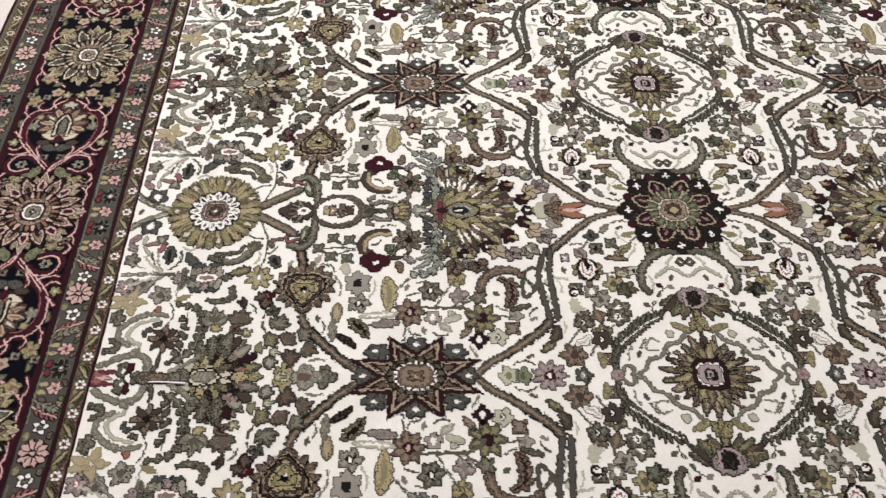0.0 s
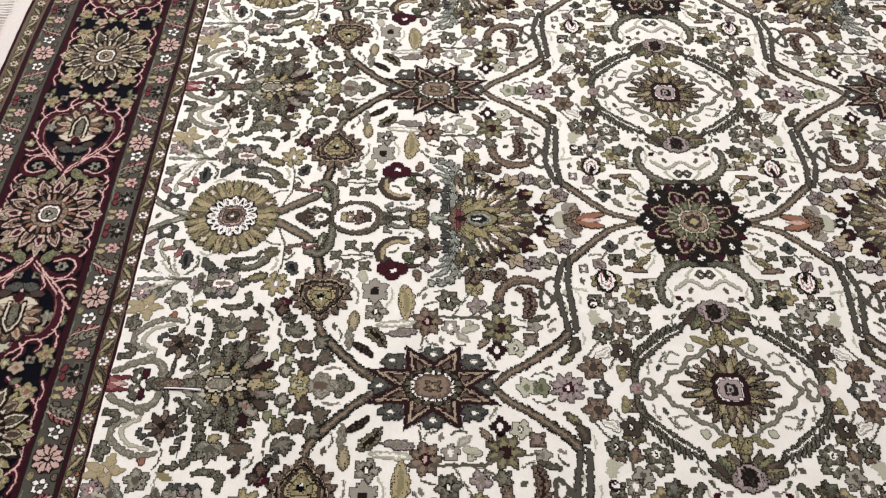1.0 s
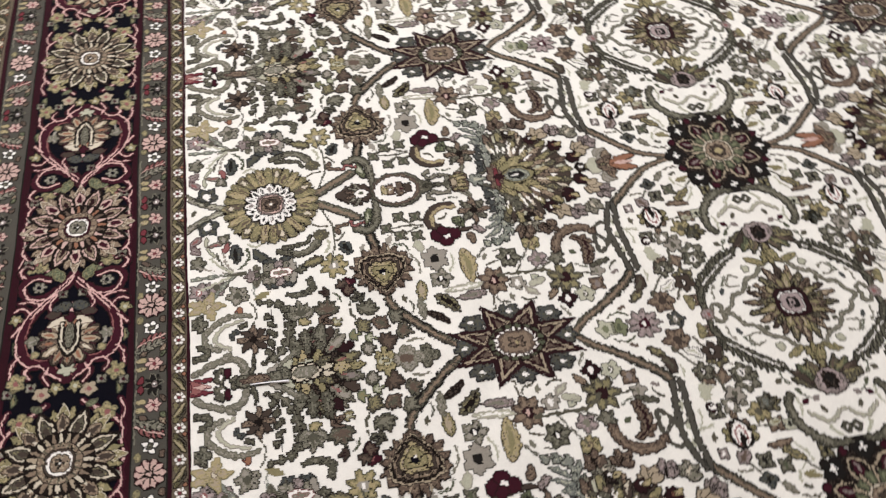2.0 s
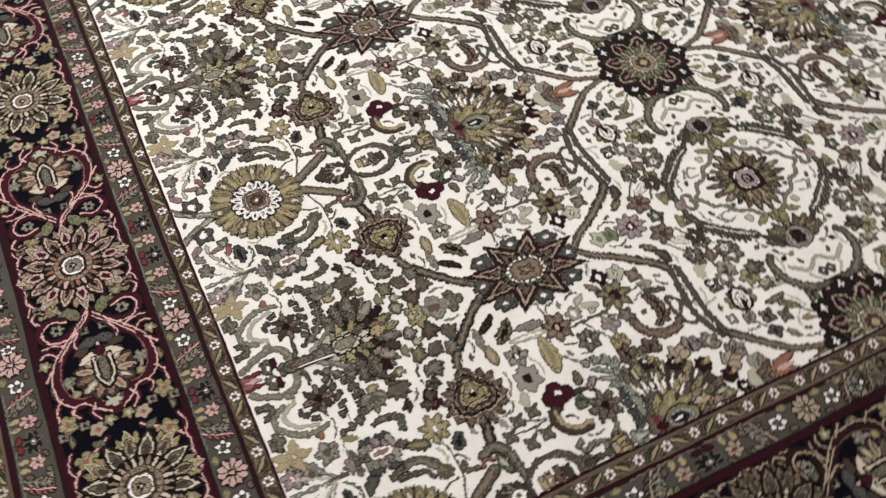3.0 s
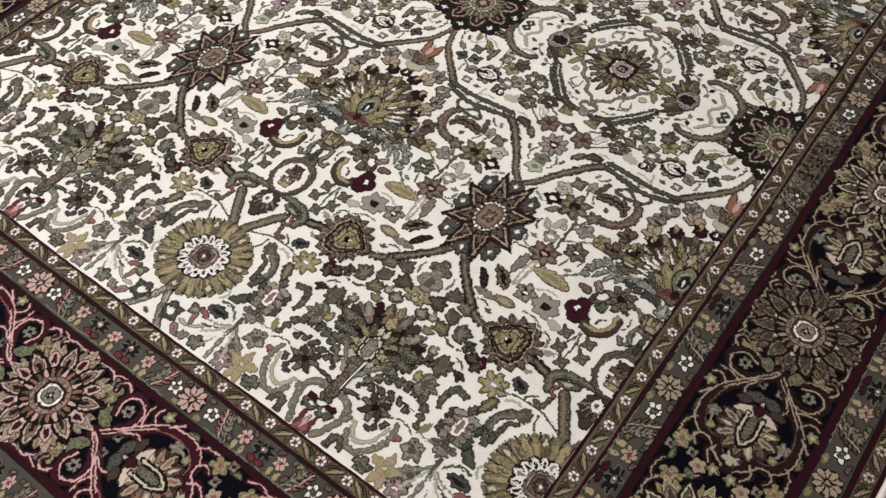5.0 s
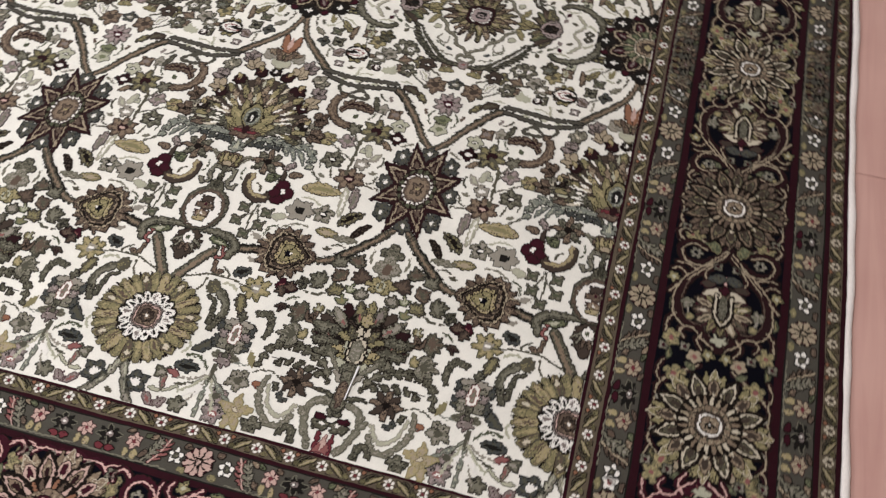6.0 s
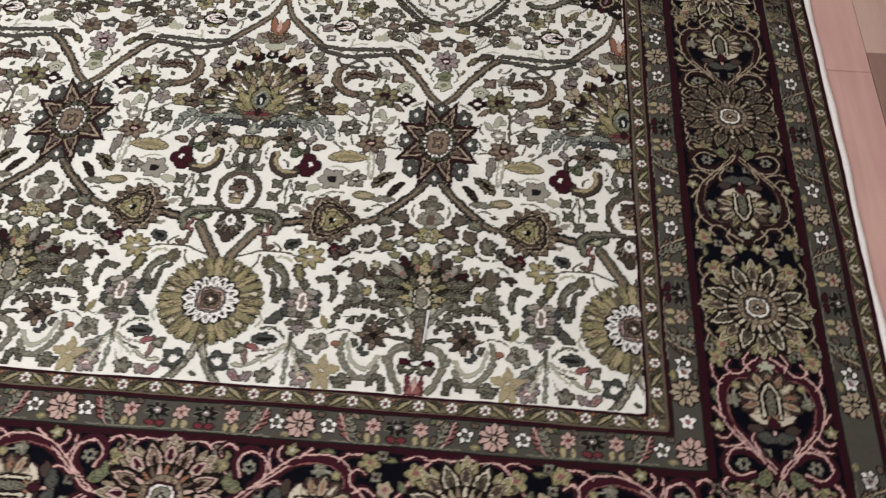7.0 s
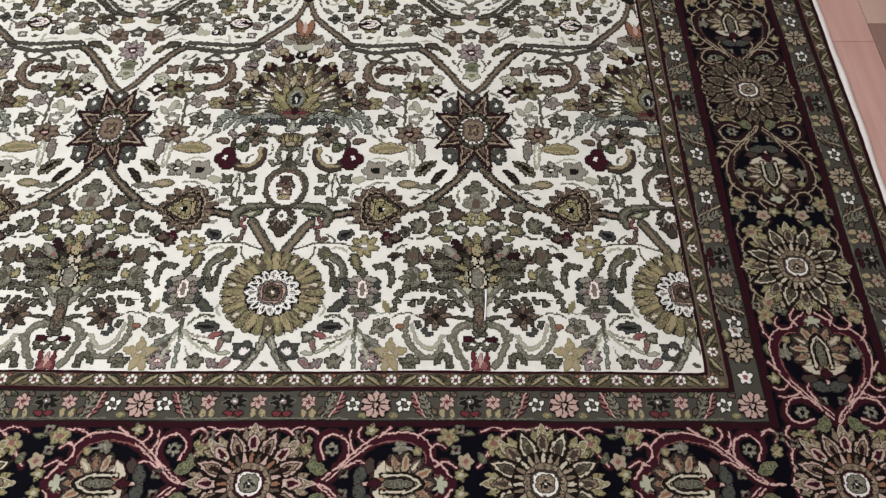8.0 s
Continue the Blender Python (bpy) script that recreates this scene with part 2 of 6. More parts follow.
class Canvas:
    def __init__(self, x0, x1, y0, y1):
        self.i0, self.j0 = math.floor(x0 / KNOT), math.floor(y0 / KNOT)
        nx, ny = math.ceil(x1 / KNOT) - self.i0, math.ceil(y1 / KNOT) - self.j0
        self.x, self.y = np.meshgrid((np.arange(nx) + self.i0 + 0.5) * KNOT, (np.arange(ny) + self.j0 + 0.5) * KNOT)
        rnd = np.random.RandomState(nx * 131 + ny)
        for grid in (self.x, self.y):
            step = 2 * KNOT if ROUGH > 0.8 else KNOT
            grid[:] = (np.floor(grid / step) + 0.5) * step      # shapes step from knot to knot
            grid += 0.0042 * ROUGH * np.kron(rnd.rand(ny // 4 + 1, nx // 4 + 1) - 0.5, np.ones((4, 4)))[:ny, :nx]
        self.fleck = np.kron(rnd.rand(ny // 2 + 1, nx // 2 + 1), np.ones((2, 2)))[:ny, :nx]
        self.a = np.full((ny, nx), -1, dtype=int)

    def put(self, mask, dye, line=None, shade=True):
        if line:
            grown = mask.copy()
            around = [(-1, 0), (1, 0), (0, -1), (0, 1)]
            if line in ("umber", "coal"):
                around += [(-1, -1), (1, 1), (-1, 1), (1, -1)]
            for di, dj in around:
                grown |= np.roll(mask, (dj, di), (0, 1))
            self.a[grown] = NAMES.index(line)
        self.a[mask] = NAMES.index(dye)
        if line and dye in CORE:
            core = mask.copy()
            core[1:-1, 1:-1] &= core[:-2, 1:-1] & core[2:, 1:-1] & core[1:-1, :-2] & core[1:-1, 2:]
            self.a[core & (self.fleck < (0.45 if shade else 0.22))] = NAMES.index(CORE[dye])
            self.a[core & (self.fleck > 0.90)] = NAMES.index(line)

    def local(self, x, y, turn=0.0):
        c, s = math.cos(radians(turn)), math.sin(radians(turn))
        dx, dy = self.x - x, self.y - y
        return dx * c + dy * s, dy * c - dx * s

    def disc(self, x, y, rx, ry=None, turn=0.0, power=2.0):
        u, v = self.local(x, y, turn)
        return np.abs(u / rx) ** power + np.abs(v / (ry or rx)) ** power <= 1

    def radial(self, x, y, rx, ry, n, inner=0.6, sharp=1.0, turn=0.0, twist=0.0):
        """A flower of n petals; turn points one petal; sharp over 1 gives spikes, under 1 round lobes."""
        u, v = self.local(x, y)
        r, th = np.hypot(u / rx, v / ry), np.arctan2(v / ry, u / rx)
        lobe = np.abs(np.cos(n / 2 * (th - radians(turn) + twist * r))) ** sharp
        return r <= inner + (1 - inner) * lobe

    def sectors(self, x, y, r0, r1, n, turn=0.0, share=0.5, ratio=1.0):
        u, v = self.local(x, y)
        r, th = np.hypot(u, v / ratio), np.arctan2(v / ratio, u)
        return (r >= r0) & (r <= r1) & (((th - radians(turn)) / (2 * math.pi) * n + share / 2) % 1.0 < share)

    def poly(self, points):
        inside = np.zeros_like(self.x, dtype=bool)
        for (xa, ya), (xb, yb) in zip(points, points[1:] + points[:1]):
            if ya != yb:
                inside ^= ((ya > self.y) != (yb > self.y)) & (self.x < (xb - xa) * (self.y - ya) / (yb - ya) + xa)
        return inside

    def curve(self, points):
        """Points close together on a smooth line through the given ones, with the share of the way."""
        full = [points[0]] + list(points) + [points[-1]]
        count = len(points) - 1
        for n in range(count):
            p = [np.array(q, dtype=float) for q in full[n:n + 4]]
            steps = max(3, int(np.linalg.norm(p[2] - p[1]) / (KNOT * 0.8)))
            for k in range(steps + (n == count - 1)):
                t = k / steps
                yield (n + t) / count, 0.5 * (2 * p[1] + (p[2] - p[0]) * t + (2 * p[0] - 5 * p[1] + 4 * p[2] - p[3]) * t * t + (3 * p[1] - p[0] - 3 * p[2] + p[3]) * t ** 3)

    def stroke(self, points, w0, w1=None, wave=0.0, beat=0.012):
        """A smooth band through points, w0 wide at its start and w1 at its end; wave gives a saw-toothed rim."""
        w1 = w0 if w1 is None else w1
        mask = np.zeros_like(self.x, dtype=bool)
        run, last = 0.0, None
        for share, q in self.curve(points):
            if last is not None:
                run += float(np.linalg.norm(q - last))
            last = q
            w = (w0 + (w1 - w0) * share) / 2 + wave * ((run / beat) % 1.0)
            i, j, m = int(q[0] / KNOT) - self.i0, int(q[1] / KNOT) - self.j0, int(w / KNOT) + 3
            cut = (slice(max(0, j - m), max(0, j + m + 1)), slice(max(0, i - m), max(0, i + m + 1)))
            mask[cut] |= np.hypot(self.x[cut] - q[0], self.y[cut] - q[1]) <= w
        return mask

    def frond(self, points, w, tooth, gap=0.013, sides=(-1, 1), lean=0.9, fat=0.85):
        """A leafy band: a stalk w wide with pointed teeth that lean towards its end."""
        mask = self.stroke(points, w, w * 0.6)
        run, last = 0.0, None
        for share, q in self.curve(points):
            if last is not None:
                d = q - last
                step = float(np.linalg.norm(d))
                run += step
                if run >= gap and step > 0:
                    run = 0.0
                    d = d / step
                    size = tooth * (0.55 + 0.75 * math.sin(math.pi * min(1.0, share * 0.9 + 0.1)))
                    for side in sides:
                        tip = q + size * (d * lean + side * np.array((-d[1], d[0])))
                        base = q - d * gap * 0.3
                        mask |= self.leaf(base[0], base[1], tip[0], tip[1], gap * fat, 0, 0, 1, 0.6)
            last = q
        return mask

    def leaf(self, xa, ya, xb, yb, w, bend=0.0, teeth=0.0, n=5, fat=0.7):
        length = math.hypot(xb - xa, yb - ya)
        u, v = self.local(xa, ya, math.degrees(math.atan2(yb - ya, xb - xa)))
        t = np.clip(u / length, 0, 1)
        v = v - bend * 4 * t * (1 - t)
        width = w / 2 * np.sin(np.pi * np.clip(t, 0.001, 0.999) ** 0.8) ** fat * (1 - teeth * ((t * n) % 1.0))
        return (u >= 0) & (u <= length) & (np.abs(v) <= width)

    def mesh(self, name, height):
        verts, faces, slots, used = [], [], [], []
        live = {}
        ny, nx = self.a.shape
        rects = []
        for j in range(ny + 1):
            runs = {}
            if j < ny:
                row = self.a[j]
                cuts = [0] + list(np.nonzero(np.diff(row))[0] + 1) + [nx]
                for b, e in zip(cuts, cuts[1:]):
                    if row[b] >= 0:
                        runs[(b, e, int(row[b]))] = j
            for key, start in list(live.items()):
                if key not in runs:
                    rects.append((key[0], key[1], start, j, key[2]))
                    del live[key]
            for key in runs:
                live.setdefault(key, j)
        for b, e, j0, j1, dye in rects:
            xa, xb, ya, yb = [(k) * KNOT for k in (b + self.i0, e + self.i0, j0 + self.j0, j1 + self.j0)]
            if dye not in used:
                used.append(dye)
            n = len(verts)
            verts += [(xa, ya, height), (xb, ya, height), (xb, yb, height), (xa, yb, height)]
            faces.append((n, n + 1, n + 2, n + 3))
            slots.append(used.index(dye))
        solid = np.pad(self.a >= 0, 1)
        for dj, di, ends in ((0, -1, ((0, 1), (0, 0))), (0, 1, ((1, 0), (1, 1))), (-1, 0, ((0, 0), (1, 0))), (1, 0, ((1, 1), (0, 1)))):
            rim = solid[1:-1, 1:-1] & ~np.roll(solid, (-dj, -di), (0, 1))[1:-1, 1:-1]
            for j, i in zip(*np.nonzero(rim)):
                n = len(verts)
                (xa, ya), (xb, yb) = [((i + self.i0 + p) * KNOT, (j + self.j0 + q) * KNOT) for p, q in ends]
                verts += [(xa, ya, -0.001), (xb, yb, -0.001), (xb, yb, height), (xa, ya, height)]
                faces.append((n, n + 1, n + 2, n + 3))
                slots.append(used.index(int(self.a[j, i])))
        if not faces:
            return None
        mesh = bpy.data.meshes.new(name)
        mesh.from_pydata(verts, [], faces)
        mesh.polygons.foreach_set("material_index", slots)
        for dye in used:
            mesh.materials.append(WOOL[NAMES[dye]])
        return mesh


WOVEN, SOLID = {}, {}
NI, NJ = int(AX / KNOT) + 1, int(MY / KNOT) + 1
TAKEN = np.zeros((NJ, NI), dtype=bool)   # knots of the pattern's quarter that a motif covers


def woven(name, draw, args, size, level, clip=None):
    """The mesh of a motif: draw(canvas, *args) on a patch of that size, cut off at clip (local x0, x1, y0, y1)."""
    key = (draw, args, level, clip)
    if key not in WOVEN:
        c = Canvas(*size)
        draw(c, *args)
        if clip:
            c.a[(c.x < clip[0]) | (c.x > clip[1]) | (c.y < clip[2]) | (c.y > clip[3])] = -1
        WOVEN[key] = c.mesh(name, 0.0005 * level)
        jj, ii = np.nonzero(c.a >= 0)
        SOLID[key] = ((ii + c.i0 + 0.5) * KNOT, (jj + c.j0 + 0.5) * KNOT)
    return WOVEN[key]


def lay(name, mesh, parent, m, label=""):
    if mesh:
        ob = new(name, mesh)
        ob.parent = parent
        ob.matrix_local = m
        if label:
            tagged(ob, label)
        return ob


def spread(name, draw, args, size, x, y, level=1, label="", loose=False, turns=True):
    """Lay a motif of the field at (x, y) and at all its mirror images; cut off at the field's rim.
    loose: the motif is drawn in the quarter's own coordinates and is laid at its corner."""
    seen = set()
    if not loose:
        x = AX if abs(x - AX) < 0.012 else 0 if abs(x) < 0.012 else x
    for k in (-1, 0, 1):
        for mx in (1, -1):
            for my in (1, -1):
                cx, cy = mx * x + 2 * AX * k, y if my > 0 else FAR - y
                spot = (round(cx, 3), round(cy, 3)) + ((mx, my) if loose else ())
                a, b = sorted((cx + mx * size[0], cx + mx * size[1]))
                if spot in seen or b < -FX + 0.004 or a > FX - 0.004:
                    continue
                if not loose and abs(y - MY) < 0.002 and my < 0:
                    continue
                seen.add(spot)
                lo, hi = sorted(((-FX - cx) * mx, (FX - cx) * mx))
                cut = a < -FX or b > FX or y + size[2] < FY
                clip = (round(lo, 4), round(hi, 4), round(FY - y, 4), 9.0) if cut else None
                mesh = woven(name, draw, args, size, level, clip)
                px, py = SOLID[(draw, args, level, clip)]
                ii, jj = np.floor((cx + mx * px) / KNOT).astype(int), np.floor((cy + my * py) / KNOT).astype(int)
                ok = (ii >= 0) & (ii < NI) & (jj >= 0) & (jj < NJ)
                TAKEN[jj[ok], ii[ok]] = True
                lay(name, mesh, field, Matrix.Translation((cx, cy, 0)) @ Matrix.Diagonal((mx, my, 1, 1)), label)


def square(r, s=None):
    return (-r, r, -(s or r), s or r)


# ---- large flowers of the field ----
def sunflower(c):
    c.put(c.radial(0, 0, 0.110, 0.106, 28, 0.88, 1.0), "olive", "drab", False)
    for k in range(28):
        th = 2 * math.pi * k / 28
        u, v = math.cos(th), math.sin(th)
        c.put(c.leaf(0.054 * u, 0.054 * v, 0.104 * u, 0.101 * v, 0.017, 0, 0, 1, 0.5), ("olive", "drab", "olive", "gold")[k % 4], "brown" if k % 2 else "drab", False)
        c.put(c.leaf(0.062 * u, 0.062 * v, 0.092 * u, 0.090 * v, 0.0055), ("brown", "gold", "olive")[k % 3])
        if k % 4 == 1:
            c.put(c.leaf(0.080 * u, 0.080 * v, 0.098 * u, 0.096 * v, 0.009), "cream")
        h = th + math.pi / 28
        c.put(c.stroke([(0.072 * math.cos(h), 0.070 * math.sin(h)), (0.108 * math.cos(h), 0.105 * math.sin(h))], 0.0036), "umber")
    c.put(c.radial(0, 0, 0.060, 0.059, 16, 0.9, 1.0), "coal", "umber", False)
    for k in range(16):
        th = 2 * math.pi * k / 16
        u, v = math.cos(th), math.sin(th)
        c.put(c.leaf(0.032 * u, 0.032 * v, 0.058 * u, 0.058 * v, 0.016, 0, 0, 1, 0.4), "white")
        c.put(c.leaf(0.036 * u, 0.036 * v, 0.052 * u, 0.052 * v, 0.006, 0, 0, 1, 0.4), "coal" if k % 4 else "lilac")
    c.put(c.disc(0, 0, 0.031, power=3), "coal")
    c.put(c.disc(0, 0, 0.029, power=3), "lilac")
    c.put(c.disc(0, 0, 0.025, power=3), "blush", "umber", False)
    c.put(c.disc(0, 0, 0.021, power=3), "brown", "umber", False)
    c.put(c.radial(0, 0, 0.015, 0.015, 8, 0.5, 1.0), "bark", "umber", False)
    c.put(c.radial(0, 0, 0.008, 0.008, 4, 0.4, 1.0), "tan")
    c.put(c.disc(0, 0, 0.003), "white")


def star_flower(c):
    ax, ay = 0.092, 0.130
    for k in range(8):
        th = radians(45 * k)
        far = 0.78 if k % 2 == 0 else 0.86
        c.put(c.radial(ax * far * math.cos(th), ay * far * math.sin(th), 0.021, 0.028, 6, 0.6, 0.9, 90), "steel", "coal")
    for foot, reach, half, dye in ((0.50, 1.14, 40, "garnet"), (0.50, 0.96, 20, "beige"), (0.50, 0.85, 15, "garnet"), (0.50, 0.68, 8, "brown")):
        for k in range(8):
            th = radians(22.5 + 45 * k)
            tip = (ax * reach * math.cos(th), ay * reach * math.sin(th))
            feet = [(ax * foot * math.cos(th + radians(q * half)), ay * foot * math.sin(th + radians(q * half))) for q in (-1, 1)]
            c.put(c.poly([feet[0], tip, feet[1]]), dye)
    for k in range(8):
        th = radians(45 * k)
        far = 0.82 if k % 2 == 0 else 0.90
        c.put(c.disc(ax * far * math.cos(th), ay * far * math.sin(th), 0.0045, 0.006), "white")
    c.put(c.disc(0, 0, 0.043, 0.058), "umber", "garnet", False)
    c.put(c.sectors(0, 0, 0.031, 0.042, 16, 11, 0.6, 1.35), "moss")
    c.put(c.disc(0, 0, 0.033, 0.045, power=3), "garnet")
    c.put(c.sectors(0, 0, 0.025, 0.033, 20, 0, 0.6, 1.35), "white")
    c.put(c.disc(0, 0, 0.026, 0.035, power=3), "brown", "bark", False)
    c.put(c.disc(0, 0, 0.021, 0.029, power=3), "tan")
    c.put(c.radial(0, 0, 0.013, 0.019, 4, 0.35, 1.0, 45), "brown", "umber")
    c.put(c.disc(0, 0, 0.004), "gold")


def black_rosette(c):
    for k in range(8):
        th = radians(45 * k)
        c.put(c.radial(0.102 * math.cos(th), 0.104 * math.sin(th), 0.027, 0.027, 5, 0.6, 0.7, 45 * k), "coal", "umber")
    c.put(c.radial(0, 0, 0.116, 0.116, 8, 0.68, 1.4, 22.5), "umber", "coal", False)
    for k in range(8):
        th = radians(22.5 + 45 * k)
        u, v = math.cos(th), math.sin(th)
        c.put(c.disc(0.112 * u, 0.112 * v, 0.008), "maroon", "umber")
        c.put(c.leaf(0.050 * u, 0.050 * v, 0.100 * u, 0.100 * v, 0.042), "beige")
        c.put(c.leaf(0.052 * u, 0.052 * v, 0.095 * u, 0.095 * v, 0.034), "umber")
        c.put(c.leaf(0.058 * u, 0.058 * v, 0.092 * u, 0.092 * v, 0.020), "maroon")
        c.put(c.leaf(0.064 * u, 0.064 * v, 0.086 * u, 0.086 * v, 0.007), "lilac")
    c.put(c.disc(0, 0, 0.058), "coal")
    c.put(c.sectors(0, 0, 0.034, 0.060, 12, 15, 0.66), "moss")
    c.put(c.sectors(0, 0, 0.040, 0.056, 12, 15, 0.25), "fern")
    c.put(c.sectors(0, 0, 0.036, 0.066, 12, 0, 0.14), "beige")
    c.put(c.disc(0, 0, 0.034, power=2.5), "cream", "umber")
    c.put(c.disc(0, 0, 0.029, power=2.5), "tan", "umber", False)
    c.put(c.radial(0, 0, 0.019, 0.019, 8, 0.5, 1.0), "bark", "umber")
    c.put(c.radial(0, 0, 0.011, 0.011, 4, 0.5, 1.0), "gold")
    for k in range(8):
        th = radians(45 * k)
        c.put(c.radial(0.106 * math.cos(th), 0.106 * math.sin(th), 0.009, 0.009, 4, 0.3, 1.2), "white")


def medallion_flower(c):
    """A lozenge flower: narrow ragged olive and brown petals with dark tips round a dark square heart with a white ring."""
    for ring, (scale, n) in enumerate(((1.0, 22), (0.74, 20))):
        for k in range(n):
            th = 2 * math.pi * (k + 0.5 * ring) / n
            u, v = math.cos(th), math.sin(th)
            far = scale * (0.074 + 0.030 * abs(u) ** 5 + 0.030 * abs(v) ** 5)
            c.put(c.leaf(0.022 * u, 0.022 * v, far * u, far * v, 0.019, 0, 0.25, 3), ("brown", "drab", "tan", "bark")[k % 4] if ring == 0 else ("olive", "brown", "drab")[k % 3], "umber", False)
            c.put(c.leaf(0.45 * far * u, 0.45 * far * v, 0.86 * far * u, 0.86 * far * v, 0.005), ("beige", "olive", "umber")[k % 3])
    c.put(c.disc(0, 0, 0.036, power=3.2), "garnet", "umber", False)
    c.put(c.disc(0, 0, 0.026, power=4), "white")
    c.put(c.disc(0, 0, 0.022, power=4), "mauve", "umber", False)
    c.put(c.disc(0, 0, 0.014, power=4), "coal")
    c.put(c.disc(0, 0, 0.008, power=4), "mauve")
    c.put(c.disc(0, 0, 0.004), "coal")


def medallion_lattice(c):
    """A thin wavy grey lozenge round the medallion flower, with small curls in its corners."""
    pts = [(0, 0.148), (0.014, 0.130), (0.036, 0.118), (0.044, 0.094), (0.070, 0.076), (0.080, 0.048), (0.102, 0.030), (0.112, 0.0)]
    for sx in (-1, 1):
        for sy in (-1, 1):
            c.put(c.stroke([(sx * a, sy * b) for a, b in pts], 0.0062), "grey", "slate", False)
            c.put(c.stroke([(sx * 0.058, sy * 0.094), (sx * 0.064, sy * 0.122), (sx * 0.086, sy * 0.110), (sx * 0.080, sy * 0.092)], 0.004), "grey")
            c.put(c.disc(sx * 0.050, sy * 0.076, 0.006), "slate")
            c.put(c.leaf(sx * 0.106, sy * 0.020, sx * 0.124, sy * 0.062, 0.015, 0, 0.2), "olive", "drab", False)
            c.put(c.disc(sx * 0.098, sy * 0.066, 0.008), "pale", "slate", False)


def wreath(c):
    """Thin saw-toothed dark stems that close an eight-sided ring round the lattice, with curls where they meet."""
    for sx in (-1, 1):
        for sy in (-1, 1):
            q = [(sx * a, sy * b) for a, b in ((0.012, 0.188), (0.040, 0.190), (0.074, 0.170), (0.104, 0.136), (0.128, 0.106), (0.140, 0.080))]
            c.put(c.frond(q[1:], 0.004, 0.017, 0.013, sides=(sx * sy,), fat=0.5, lean=1.1) | c.frond(q, 0.004, 0.009, 0.013, sides=(-sx * sy,), fat=0.5, lean=1.1), "slate", "coal", False)
            c.put(c.stroke(q[:3], 0.010, 0.007), "slate", "coal", False)
            c.put(c.stroke(q[2:], 0.0028), "white")
            c.put(c.stroke([(sx * 0.142, sy * 0.078), (sx * 0.160, sy * 0.066), (sx * 0.162, sy * 0.040), (sx * 0.148, sy * 0.040)], 0.005), "slate", "coal", False)
    for sy in (-1, 1):
        c.put(c.disc(0, sy * 0.188, 0.014, 0.012), "lilac", "brown")
        c.put(c.disc(0, sy * 0.188, 0.005, 0.004), "rose")
        for sx in (-1, 1):
            c.put(c.stroke([(sx * 0.010, sy * 0.176), (sx * 0.022, sy * 0.168), (sx * 0.016, sy * 0.154), (0, sy * 0.158)], 0.005), "grey", "slate", False)


def olive_bud(c):
    """The stubby palmette between two medallions; it points along +x, in ragged dark leaves round a pink-rimmed hood."""
    for a in (-84, -64, -44, -24, 0, 24, 44, 64, 84):
        x, y = 0.050 * math.cos(radians(a)), 0.080 * math.sin(radians(a))
        c.put(c.leaf(-0.020, y * 0.2, x, y, 0.026, 0, 0.35, 3), ("bark", "drab", "moss")[abs(a) // 20 % 3], "coal", False)
        c.put(c.leaf(x * 0.3, y * 0.45, x * 0.85, y * 0.88, 0.007), ("olive", "brown")[abs(a) // 20 % 2])
    c.put(c.disc(-0.016, 0, 0.024, 0.034), "lilac", "umber", False)
    c.put(c.disc(-0.006, 0, 0.024, 0.022), "umber", "coal", False)
    c.put(c.stroke([(-0.024, -0.018), (0.004, -0.018), (0.013, 0.0), (0.004, 0.018), (-0.024, 0.018)], 0.006), "mauve")
    c.put(c.disc(-0.006, 0, 0.010, 0.009), "coal")
    for a in (-40, 0, 40):
        x, y = 0.052 + 0.026 * math.cos(radians(a)), 0.030 * math.sin(radians(a))
        c.put(c.leaf(0.034, 0, x, y, 0.020, 0, 0.2, 2), "olive", "umber", False)


